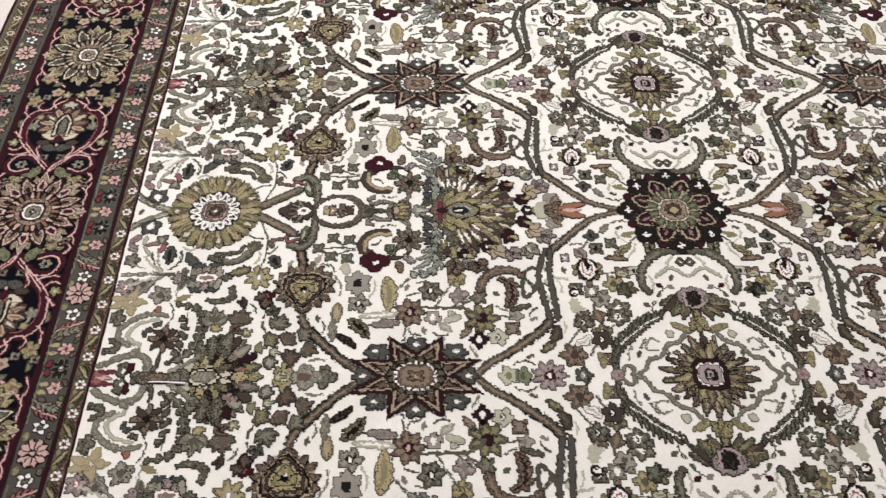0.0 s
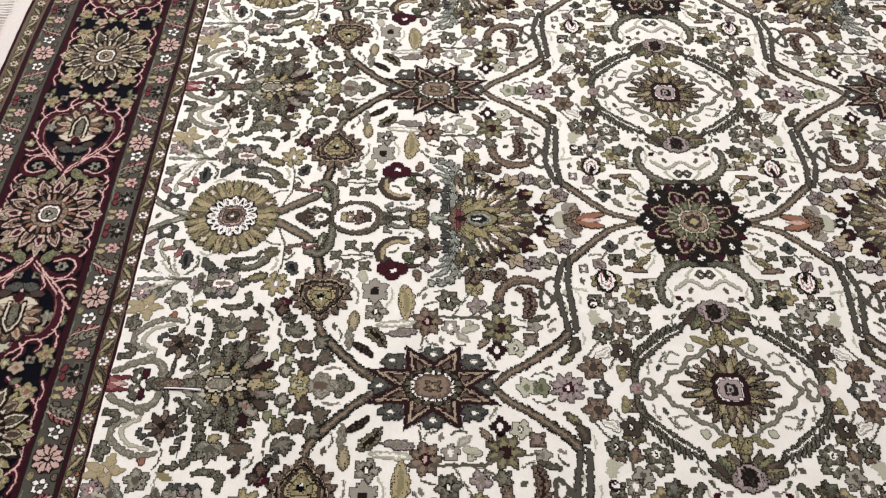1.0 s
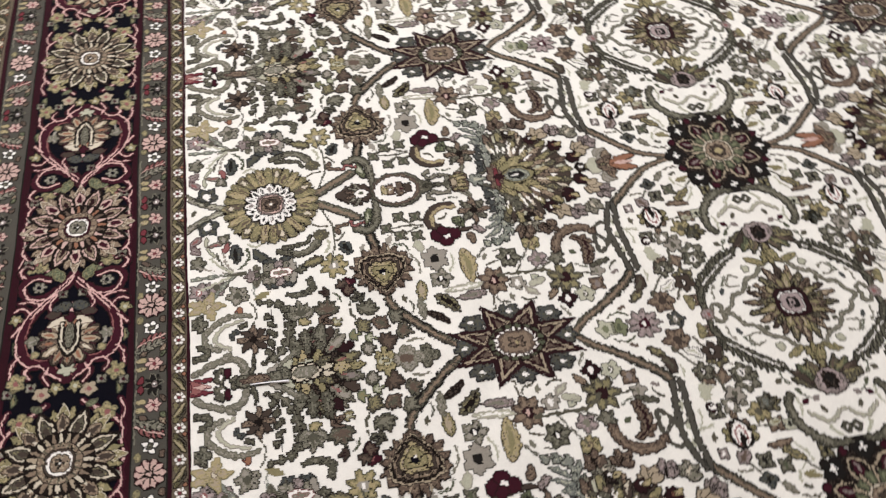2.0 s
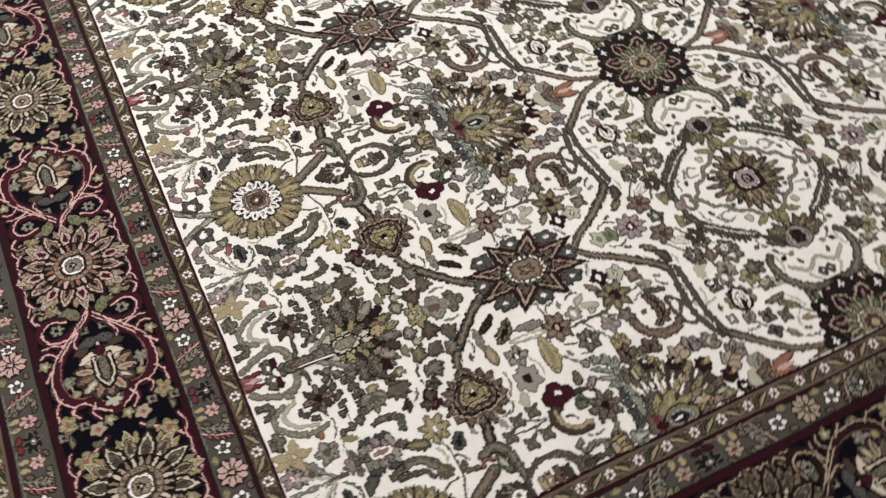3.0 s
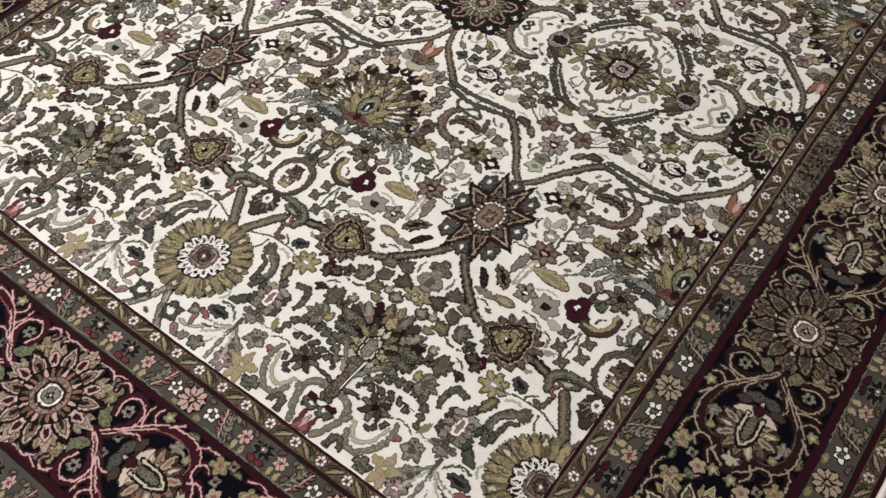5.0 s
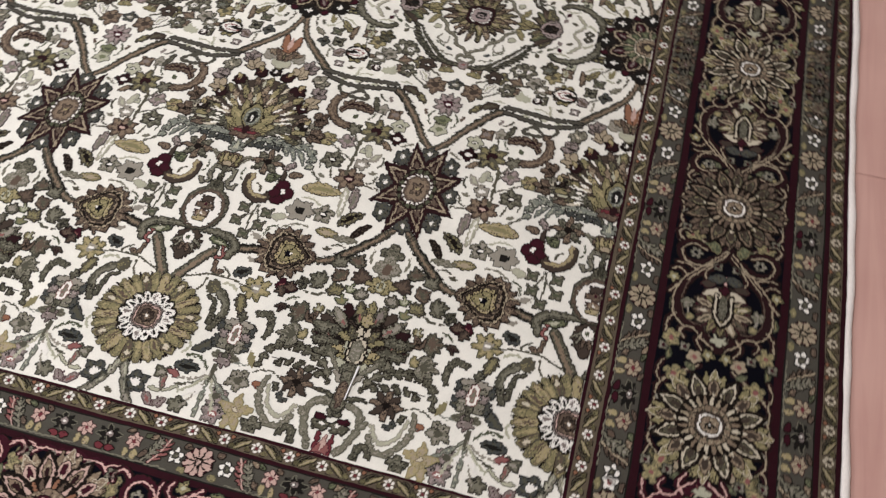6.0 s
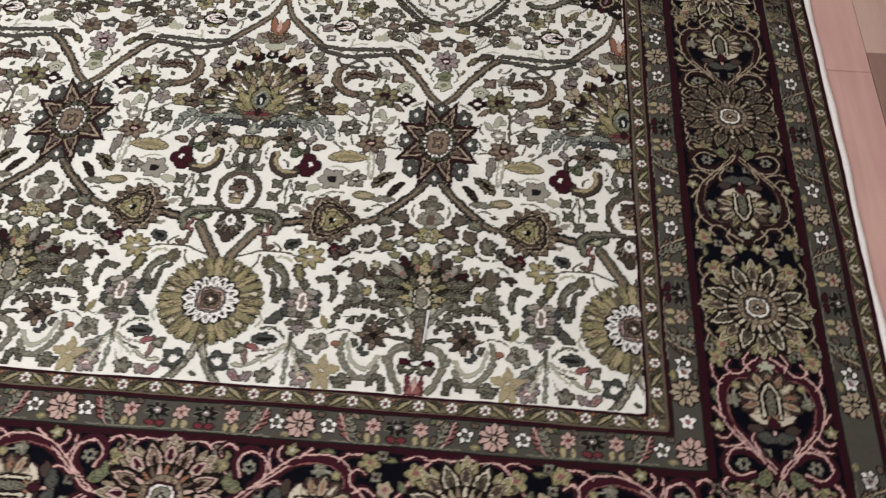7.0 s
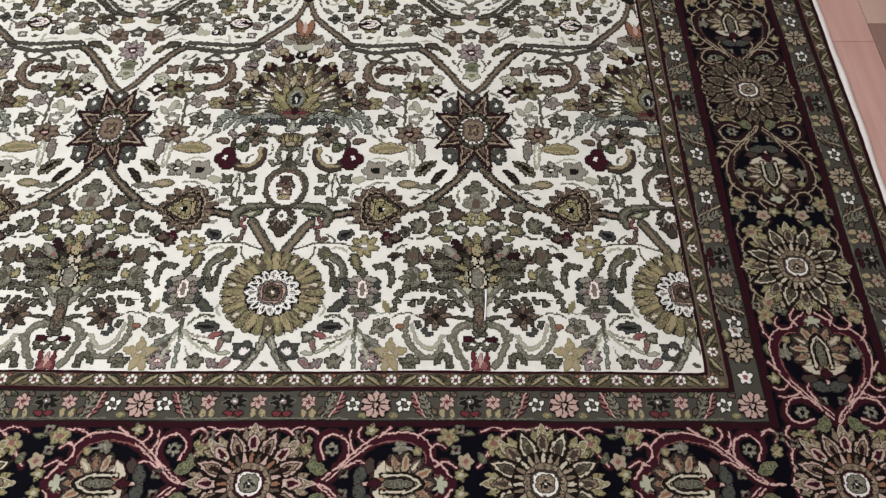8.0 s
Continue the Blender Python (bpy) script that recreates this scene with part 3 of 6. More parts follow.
def flame_palmette(c):
    """The palmette at the field's end, drawn from its axis: a near-black flame, small olive leaves, a grey heart in a pale ring."""
    at = lambda s, x, y: (s * (AX - x), y)
    dark = c.disc(0, 0.255, 0.050, 0.062)
    for a in range(-5, 6):
        th = radians(90 + a * 13.5)
        r = 0.098 - 0.0030 * abs(a)
        dark |= c.leaf(0, 0.225, r * math.cos(th), 0.232 + r * 1.02 * math.sin(th), 0.032, 0, 0.3, 4)
    c.put(dark, "umber", "coal", False)
    for a in range(-5, 6):
        th = radians(90 + a * 14.5)
        u, v = math.cos(th), math.sin(th)
        if a % 2:
            c.put(c.leaf(0.056 * u, 0.232 + 0.060 * v, 0.110 * u, 0.232 + 0.116 * v, 0.027, 0, 0.35, 3), ("grey", "drab", "slate")[a % 3], "umber", False)
            c.put(c.leaf(0.072 * u, 0.232 + 0.076 * v, 0.100 * u, 0.232 + 0.104 * v, 0.010), ("ash", "olive", "lilac")[a % 3])
            c.put(c.leaf(0.062 * u, 0.232 + 0.064 * v, 0.080 * u, 0.232 + 0.084 * v, 0.005), "rose")
        else:
            c.put(c.leaf(0.074 * u, 0.232 + 0.078 * v, 0.112 * u, 0.232 + 0.114 * v, 0.022, 0, 0.3, 3), ("olive", "bark", "garnet")[a % 3], "umber", False)
    for s in (-1, 1):
        for xa, ya, xb, yb in ((0.040, 0.262, 0.108, 0.270), (0.040, 0.236, 0.100, 0.236), (0.036, 0.222, 0.086, 0.206)):
            c.put(c.leaf(s * xa, ya, s * xb, yb, 0.030, 0, 0.4, 4), "slate", "umber", False)
            c.put(c.leaf(s * (xa + 0.03), ya, s * (xb - 0.012), yb, 0.006, 0, 0.3, 3), "grey")
        for xa, ya, xb, yb, w, dye in ((0.431, 0.248, 0.390, 0.262, 0.022, "olive"), (0.428, 0.230, 0.388, 0.227, 0.022, "gold"), (0.429, 0.250, 0.407, 0.284, 0.022, "drab"),
                                       (0.434, 0.262, 0.427, 0.285, 0.014, "cream"), (0.433, 0.211, 0.409, 0.244, 0.018, "pale"), (0.430, 0.211, 0.400, 0.211, 0.013, "olive")):
            c.put(c.leaf(*at(s, xa, ya), *at(s, xb, yb), w, 0, 0.4, 3), dye, "umber", False)
        c.put(c.stroke([at(s, *p) for p in ((0.436, 0.151), (0.425, 0.176), (0.406, 0.190), (0.389, 0.211))], 0.011, 0.007), "grey", "slate", False)
        c.put(c.leaf(*at(s, 0.433, 0.183), *at(s, 0.408, 0.204), 0.016), "pale", "slate", False)
        c.put(c.leaf(*at(s, 0.435, 0.155), *at(s, 0.408, 0.179), 0.014), "ash", "slate", False)
    c.put(c.leaf(0, 0.285, 0, 0.318, 0.026, 0, 0.35, 3), "gold", "umber", False)
    c.put(c.disc(0, 0.228, 0.021, 0.033), "umber", "coal", False)
    c.put(c.disc(0, 0.228, 0.018, 0.030), "cream")
    c.put(c.disc(0, 0.228, 0.014, 0.026), "umber")
    c.put(c.disc(0, 0.228, 0.0115, 0.0225), "grey", "slate", False)
    c.put(c.disc(0, 0.184, 0.018, 0.016), "slate", "coal")
    c.put(c.stroke([(0, 0.172), (0, 0.108)], 0.022, 0.026), "slate", "coal")
    c.put(c.leaf(0, 0.160, 0, 0.104, 0.018), "brown", "garnet")


def fan_palmette(c):
    """The great fan palmette, drawn from its axis: an olive calyx with a teal eye, a dark mesh of fine petals, a spray of dark-eyed blossoms."""
    base = 0.735
    def at(a, r):
        th = radians(90 + a)
        return r * math.cos(th), base + r * (1.12 if abs(a) < 60 else 1.0) * math.sin(th)
    for x, y, turn, dye in ((0.070, 0.939, 50, "lilac"), (0.028, 0.960, 70, "ash"), (0.108, 0.902, 35, "grey"), (0.116, 0.864, 20, "lilac"), (0.109, 0.832, 10, "beige"),
                            (0.149, 0.789, 20, "brown"), (0.136, 0.753, 0, "grey"), (0.154, 0.742, -15, "brown"), (0.055, 0.914, 60, "beige"), (0.104, 0.773, 0, "tan"), (0.110, 0.730, -10, "grey")):
        for s in (-1, 1):
            for q, far in ((-62, 0.026), (-22, 0.033), (22, 0.033), (62, 0.026)):
                th = radians(turn + q)
                c.put(c.leaf(s * x, y, s * (x + far * math.cos(th)), y + far * math.sin(th), 0.020, 0, 0.2, 2), dye, "umber" if dye != "ash" else "grey", False)
            if dye in ("lilac", "brown", "grey"):
                c.put(c.leaf(s * x, y, s * (x + 0.02 * math.cos(radians(turn))), y + 0.02 * math.sin(radians(turn)), 0.005), "cream" if dye == "grey" else "umber")
    mesh = c.disc(0, base + 0.060, 0.096, 0.086)
    for k in range(-6, 7):
        mesh |= c.leaf(0, base, *at(k * 16, 0.136), 0.032, 0, 0.2, 3)
    c.put(mesh, "bark", "umber", False)
    for row, (r0, r1, n, w) in enumerate(((0.104, 0.138, 15, 0.015), (0.078, 0.114, 15, 0.014), (0.058, 0.092, 14, 0.012))):
        for k in range(n):
            a = (k - (n - 1) / 2) * (206 - 6 * row) / (n - 1)
            c.put(c.leaf(*at(a, r0), *at(a, r1), w, 0, 0, 1, 0.5), (("drab", "olive", "brown"), ("olive", "tan", "drab"), ("brown", "gold", "tan"))[row][k % 3], "coal", False)
            if (k + row) % 2:
                c.put(c.leaf(*at(a + 6, r0), *at(a + 6, r1 - 0.006), 0.006), ("white", "pale", "cream")[k % 3])
    for s in (-1, 1):
        for k in range(6):
            a, b = at(s * (58 + 9 * k), 0.070), at(s * (57 + 9 * k), 0.104 - 0.008 * (k % 2))
            c.put(c.leaf(*a, *b, 0.0075, 0, 0.4, 3), "ivory")
        c.put(c.frond([(s * 0.030, 0.706), (s * 0.066, 0.730), (s * 0.104, 0.742)], 0.005, 0.010, 0.014), "slate", "coal", False)
    for x, y, r in ((0.0, 0.910, 0.015), (0.034, 0.901, 0.018), (0.076, 0.864, 0.020), (0.103, 0.812, 0.016), (0.128, 0.761, 0.014)):
        for s in (-1, 1):
            c.put(c.radial(s * x, y, r * 0.95, r * 0.9, 6, 0.65, 0.9, 90), "garnet" if r > 0.0155 else "umber", "umber", False)
            c.put(c.radial(s * x * 1.04, y + 0.002, 0.005, 0.005, 4, 0.4, 0.9, 45), "rust" if r > 0.017 else "white")
            if x:
                c.put(c.leaf(s * x, y + 0.004, s * (x + 0.010), y + 0.022, 0.009), "gold", "umber", False)
    for a, r in ((112, 0.052), (-112, 0.052), (84, 0.064), (-84, 0.064), (56, 0.070), (-56, 0.070), (28, 0.072), (-28, 0.072), (0, 0.074)):
        c.put(c.leaf(0, base - 0.026, *at(a, r), 0.034, 0, 0.3, 3), "olive", "umber", False)
    c.put(c.disc(0, base + 0.018, 0.036, 0.044), "olive")
    for a in (-60, -30, 0, 30, 60):
        c.put(c.leaf(*at(a, 0.030), *at(a, 0.056), 0.005), "gold")
    c.put(c.disc(0, base + 0.026, 0.027, 0.042, 0, 1.7), "umber")
    c.put(c.disc(0, base + 0.025, 0.023, 0.037, 0, 1.7), "olive")
    c.put(c.disc(0, base + 0.022, 0.018, 0.030, 0, 1.7), "teal", "slate", False)
    c.put(c.disc(0, base + 0.020, 0.0105, 0.018, 0, 2.2), "coal", "steel", False)
    c.put(c.disc(0, base + 0.016, 0.003, 0.008), "white")
    c.put(c.radial(0, base - 0.030, 0.040, 0.018, 7, 0.6, 0.8, 270), "brown", "garnet", False)
    c.put(c.leaf(-0.028, base - 0.026, 0.028, base - 0.026, 0.012), "red", "garnet", False)
    c.put(c.leaf(0, base - 0.034, 0, base - 0.004, 0.018), "garnet")
    c.put(c.stroke([(0, 0.930), (0, 0.990)], 0.020, 0.016), "drab", "umber", False)
    c.put(c.disc(0, 0.944, 0.024, 0.016), "pale", "ash", False)
    for s in (-1, 1):
        c.put(c.leaf(0, 0.978, s * 0.046, 0.984, 0.022, s * -0.004, 0.2, 2), "tan", "umber", False)
        c.put(c.leaf(s * 0.004, 0.950, s * 0.026, 0.992, 0.014), "brown", "umber", False)
        c.put(c.leaf(s * 0.003, 0.982, s * 0.018, 1.048, 0.018, s * -0.003), "rust", "umber", False)
    c.put(c.leaf(0, 0.990, 0, 1.040, 0.011), "blush")


def feathers(c):
    """Teal feather leaves that sweep out under the fan palmette, in narrow toothed blades with pale gaps."""
    for s in (-1, 1):
        top = [(s * x, y) for x, y in ((0.015, 0.664), (0.037, 0.696), (0.074, 0.700), (0.116, 0.698), (0.153, 0.704), (0.179, 0.682), (0.183, 0.645))]
        low = [(s * x, y) for x, y in ((0.013, 0.662), (0.035, 0.679), (0.076, 0.679), (0.110, 0.683))]
        c.put(c.frond(top, 0.003, 0.010, 0.022, lean=1.2, fat=0.42), "teal", "coal", False)
        c.put(c.frond(low, 0.003, 0.006, 0.020, lean=1.2, fat=0.42), "steel", "coal", False)
        c.put(c.stroke(top[1:6], 0.004), "teal")
        for x, y, u, v in ((0.121, 0.693, 0.142, 0.652), (0.140, 0.689, 0.167, 0.648), (0.107, 0.689, 0.120, 0.663)):
            c.put(c.leaf(s * x, y, s * u, v, 0.009, s * 0.004), "teal", "steel", False)
        c.put(c.stroke([(s * x, y) for x, y in ((0.015, 0.669), (0.036, 0.714), (0.054, 0.730), (0.093, 0.734))], 0.006, 0.004), "slate", "coal", False)
    c.put(c.radial(0, 0.662, 0.018, 0.022, 6, 0.5, 1.0, 90), "teal", "coal", False)
    c.put(c.disc(0, 0.664, 0.004, 0.010), "pale")


def heart_blossom(c):
    """A ragged heart-shaped blossom in zigzag layers; its tip points along +x."""
    def shield(k, x):
        half = [(-0.062, 0.030), (-0.048, 0.060), (-0.016, 0.064), (0.020, 0.042), (0.062, 0.002)]
        pts = [(x + a * k, b * k) for a, b in half]
        return c.poly(pts + [(a, -b) for a, b in pts[::-1]])
    rim = shield(0.92, 0.0)
    for k in range(16):
        th = radians(360 / 16 * (k + 0.5))
        rim |= c.leaf(-0.012, 0, -0.012 + 0.066 * math.cos(th), 0.068 * math.sin(th), 0.022)
    c.put(rim, "brown", "umber", False)
    for k in range(16):
        th = radians(360 / 16 * k)
        c.put(c.stroke([(-0.012 + 0.040 * math.cos(th), 0.040 * math.sin(th)), (-0.012 + 0.058 * math.cos(th), 0.058 * math.sin(th))], 0.003), ("umber", "beige")[k % 2])
    for k, dye, line in ((0.80, "beige", "umber"), (0.72, "umber", "umber"), (0.64, "tan", "umber"), (0.56, "bark", "umber"), (0.48, "gold", "umber"), (0.34, "olive", "umber")):
        c.put(shield(k, 0.004 * (1 - k)), dye, line, False)
    for a in (55, 125, 180, 235, 305):
        c.put(c.stroke([(-0.008 + 0.016 * math.cos(radians(a)), 0.016 * math.sin(radians(a))), (-0.008 + 0.036 * math.cos(radians(a)), 0.036 * math.sin(radians(a)))], 0.0032), "umber")
    c.put(c.disc(-0.004, 0, 0.009, 0.009), "navy")
    c.put(c.disc(0.001, 0, 0.003), "white")


def yoke(c):
    """The yoke over the sunflower: a grey bar on two slanting arms with an eye between."""
    for s in (-1, 1):
        arm = [(s * 0.012, -0.098), (s * 0.042, -0.050), (s * 0.066, -0.012)]
        c.put(c.stroke(arm, 0.014, 0.016, 0.003, 0.012), "slate", "coal", False)
        c.put(c.stroke([(a + s * 0.003, b + 0.001) for a, b in arm], 0.006, 0.005, 0.002, 0.010), "tan")
        bar = [(0, 0.034), (s * 0.050, 0.032), (s * 0.085, 0.027), (s * 0.106, 0.008), (s * 0.098, -0.020)]
        c.put(c.stroke(bar, 0.011, 0.014, 0.003, 0.013), "slate", "coal", False)
        c.put(c.stroke(bar, 0.004, 0.006), "grey")
        c.put(c.leaf(s * 0.046, 0.016, s * 0.092, 0.004, 0.020, 0, 0.35), "moss", "coal")
        c.put(c.leaf(s * 0.060, 0.012, s * 0.084, 0.006, 0.007), "pale")
        c.put(c.stroke([(s * 0.082, 0.000), (s * 0.090, -0.022), (s * 0.078, -0.030)], 0.005), "rose", "umber")
    c.put(c.leaf(0, 0.030, 0, -0.055, 0.066, 0, 0.35, 6), "bark", "umber", False)
    for a in (-58, -34, -12, 12, 34, 58):
        c.put(c.leaf(0, 0.012, 0.042 * math.sin(radians(a)), 0.006 - 0.042 * math.cos(radians(a)), 0.008), "grey" if abs(a) > 20 else "brown", "umber")
    c.put(c.disc(0, 0.004, 0.012, 0.014), "white", "umber")
    c.put(c.disc(0, 0.004, 0.005, 0.007), "moss")


def oval_frame(c):
    c.put(c.disc(0, 0.0, 0.050, 0.060) | c.leaf(0, 0.03, 0, 0.088, 0.040), "slate", "coal", False)
    c.put(c.disc(0, -0.002, 0.044, 0.053), "brown", "bark", False)
    c.put(c.disc(0, -0.004, 0.038, 0.047), "white", "umber")
    for y, w in ((0.024, 0.030), (0.006, 0.046), (-0.014, 0.036)):
        c.put(c.radial(0, y, w / 2, 0.011, 6, 0.55, 0.8, 90), ("brown", "bark")[y > 0.01], "umber", False)
    c.put(c.disc(0, -0.016, 0.012, 0.009), "tan", "maroon")
    c.put(c.disc(0, -0.030, 0.014, 0.006), "gold", "umber")
    c.put(c.disc(0, 0.010, 0.004, 0.006), "maroon")
    c.put(c.disc(0, -0.016, 0.0035), "white")


def vase(c):
    """A small gold and brown vase on two hooked grey feet."""
    c.put(c.poly([(-0.022, -0.014), (0.022, -0.014), (0.030, 0.016), (0.020, 0.026), (-0.020, 0.026), (-0.030, 0.016)]), "brown", "umber", False)
    for k in (-2, -1, 0, 1, 2):
        c.put(c.leaf(k * 0.009, -0.010, k * 0.011, 0.024, 0.008), "gold" if k % 2 else "olive", "umber", False)
    c.put(c.radial(0, -0.006, 0.012, 0.008, 4, 0.6, 1.0), "beige", "umber", False)
    for s in (-1, 1):
        c.put(c.stroke([(0, -0.026), (s * 0.022, -0.020), (s * 0.026, -0.044), (s * 0.020, -0.060), (s * 0.036, -0.072), (s * 0.042, -0.058)], 0.008, 0.006), "grey", "coal", False)
        c.put(c.stroke([(s * 0.030, 0.018), (s * 0.046, 0.024), (s * 0.056, 0.020)], 0.006, 0.003), "grey", "slate", False)
    c.put(c.stroke([(0, -0.020), (0, -0.076)], 0.009), "slate", "coal", False)


def scroll(c):
    """A brown and gold crescent with a cluster of maroon fruit and a dark leaf in its bend."""
    at = lambda x, y: (x - 0.112, y - 0.584)
    q = [at(*p) for p in ((0.064, 0.590), (0.065, 0.558), (0.085, 0.536), (0.112, 0.535), (0.126, 0.552), (0.134, 0.584), (0.136, 0.616), (0.124, 0.637))]
    c.put(c.stroke(q[:5], 0.012, 0.016, 0.003, 0.012) | c.stroke(q[4:], 0.010, 0.004), "bark", "umber", False)
    c.put(c.stroke([(a + 0.006, b + 0.005) for a, b in q[:4]], 0.007, 0.008), "gold", "brown", False)
    c.put(c.stroke(q[4:6], 0.004), "rose")
    for x, y, r in ((0.146, 0.580, 0.016), (0.145, 0.545, 0.016), (0.162, 0.563, 0.014), (0.134, 0.559, 0.012)):
        c.put(c.disc(*at(x, y), r, r * 0.95), "maroon", "umber", False)
    c.put(c.disc(*at(0.150, 0.566), 0.005, 0.007), "white")
    c.put(c.leaf(*at(0.100, 0.590), *at(0.128, 0.608), 0.024), "moss", "coal")
    c.put(c.leaf(*at(0.147, 0.616), *at(0.179, 0.620), 0.018), "brown", "umber")
    c.put(c.leaf(*at(0.130, 0.626), *at(0.153, 0.652), 0.014), "lilac", "umber", False)


def stem_pair(c):
    """Two grey stems from the sunflower to the field's end."""
    for s in (-1, 1):
        c.put(c.stroke([(s * 0.004, 0.060), (s * 0.008, 0.030), (s * 0.028, -0.012), (s * 0.050, -0.042)], 0.013), "grey", "coal")
        c.put(c.stroke([(s * 0.006, 0.050), (s * 0.012, 0.026), (s * 0.030, -0.014)], 0.004), "pale")


def heart_ring(c):
    """An open heart of grey stems with two small dark blossoms and a red crown in it, drawn from its axis."""
    at = lambda s, x, y: (s * (AX - x), y - 0.076)
    for s in (-1, 1):
        c.put(c.stroke([at(s, *p) for p in ((0.435, 0.111), (0.411, 0.112), (0.390, 0.102), (0.384, 0.075), (0.394, 0.044), (0.410, 0.015))], 0.013, 0.010), "grey", "slate", False)
        c.put(c.stroke([at(s, *p) for p in ((0.419, 0.126), (0.400, 0.131), (0.385, 0.129))], 0.008, 0.004), "slate", "coal", False)
        c.put(c.leaf(*at(s, 0.384, 0.072), *at(s, 0.369, 0.091), 0.012), "grey", "slate", False)
        c.put(c.radial(*at(s, 0.419, 0.065), 0.019, 0.013, 5, 0.6, 0.9, 90), "slate", "coal", False)
        c.put(c.leaf(*at(s, 0.404, 0.080), *at(s, 0.425, 0.078), 0.011), "maroon", "umber", False)
        c.put(c.disc(*at(s, 0.422, 0.067), 0.004), "white")
        c.put(c.disc(*at(s, 0.432, 0.094), 0.009, 0.009), "slate", "coal", False)
        c.put(c.stroke([(s * 0.014, -0.066), (s * 0.014, -0.030)], 0.006), "red", "maroon", False)
    c.put(c.poly([(-0.014, -0.068), (0.014, -0.068), (0.010, -0.046), (-0.010, -0.046)]), "rose", "maroon", False)
    c.put(c.leaf(0, -0.064, 0, -0.030, 0.009), "blush", "red", False)


def arch_leaf(c):
    """Two long dark toothed leaves arching over the whirling flower, a pale gap between them."""
    at = lambda x, y: (x - 0.336, y - 0.196)
    upper = [at(*p) for p in ((0.405, 0.151), (0.391, 0.178), (0.364, 0.198), (0.327, 0.207), (0.291, 0.206), (0.269, 0.189), (0.259, 0.145))]
    lower = [at(*p) for p in ((0.403, 0.153), (0.377, 0.170), (0.339, 0.177), (0.307, 0.175), (0.288, 0.161))]
    c.put(c.frond(upper, 0.006, 0.008, 0.020, sides=(-1, 1), lean=0.9, fat=0.5), "slate", "umber", False)
    c.put(c.stroke(upper[:4], 0.004, 0.003), "grey")
    c.put(c.frond(lower, 0.003, 0.012, 0.023, sides=(1,), lean=0.5, fat=0.4), "slate", "umber", False)


def whirl(c):
    """Pale crescents under the eight-petalled flower, with dark hooks outside."""
    at = lambda x, y: (x - 0.332, y - 0.092)
    outer = [at(*p) for p in ((0.289, 0.131), (0.285, 0.093), (0.297, 0.064), (0.321, 0.038), (0.348, 0.041), (0.360, 0.064))]
    inner = [at(*p) for p in ((0.296, 0.117), (0.304, 0.085), (0.320, 0.062), (0.341, 0.059), (0.360, 0.085))]
    c.put(c.stroke(outer, 0.005, 0.008, 0.003, 0.016), "grey", "slate", False)
    c.put(c.stroke(inner, 0.004, 0.009), "pale", "ash", False)
    c.put(c.stroke([at(*p) for p in ((0.322, 0.100), (0.328, 0.091), (0.339, 0.093))], 0.011, 0.005), "steel", "coal", False)
    c.put(c.stroke([at(*p) for p in ((0.308, 0.120), (0.313, 0.109))], 0.008), "slate", "coal", False)
    c.put(c.stroke([at(*p) for p in ((0.348, 0.025), (0.360, 0.041), (0.371, 0.038), (0.375, 0.015))], 0.010, 0.012), "slate", "coal", False)
    c.put(c.radial(*at(0.293, 0.025), 0.020, 0.020, 5, 0.5, 0.8, 90), "slate", "coal")


def petal_flower(c, n, r, dye, line, eye, turn, tall):
    """A small flower with n pointed petals."""
    mask, veins = c.disc(0, 0, r * 0.34, r * 0.34 * tall), np.zeros_like(c.a, dtype=bool)
    for k in range(n):
        a = radians(turn + 360 * k / n)
        x, y = r * math.cos(a), r * tall * math.sin(a)
        mask |= c.leaf(0, 0, x, y, r * (0.80 if n < 5 else 0.78 if n < 7 else 0.56), 0, 0.12, 3, 0.75)
        veins |= c.leaf(x * 0.3, y * 0.3, x * 0.85, y * 0.85, r * 0.2)
    c.put(mask, dye, line and "coal", False)
    if r > 0.015 and dye in CORE:
        c.put(veins, CORE[dye])
    c.put(c.disc(0, 0, r * 0.34, r * 0.34 * tall), eye[0])
    if len(eye) > 1:
        c.put(c.disc(0, 0, max(0.003, r * 0.15)), eye[1])


def spark_flower(c, n, r, dye, eye):
    """Separate narrow petals round a dark eye."""
    for k in range(n):
        th = 2 * math.pi * k / n
        c.put(c.leaf(0.004 * math.cos(th), 0.004 * math.sin(th), r * math.cos(th), r * math.sin(th), r * 0.42), dye[k % len(dye)], "coal" if r > 0.02 else None)
    c.put(c.disc(0, 0, r * 0.26), eye)


def small_leaf(c, length, w, turn, bend, dye, core, line):
    x, y = length / 2 * math.cos(radians(turn)), length / 2 * math.sin(radians(turn))
    c.put(c.leaf(-x, -y, x, y, w, bend, 0.3, 5), dye, line)
    if core:
        c.put(c.leaf(-x * 0.8, -y * 0.8, x * 0.7, y * 0.7, w * 0.4, bend, 0.2, 4), core)


def loop_leaf(c):
    """A hollow hooked leaf beside the sunflower."""
    at = lambda x, y: (x - 0.132, y - 0.247)
    c.put(c.stroke([at(*p) for p in ((0.097, 0.296), (0.115, 0.287), (0.139, 0.267), (0.147, 0.237), (0.133, 0.200))], 0.017, 0.013), "slate", "coal", False)
    c.put(c.stroke([at(*p) for p in ((0.118, 0.281), (0.139, 0.261), (0.143, 0.232))], 0.006), "grey")
    c.put(c.stroke([at(*p) for p in ((0.104, 0.269), (0.119, 0.258), (0.127, 0.210))], 0.006, 0.009), "slate", "coal", False)
    c.put(c.disc(*at(0.103, 0.293), 0.013, 0.016), "drab", "slate", False)


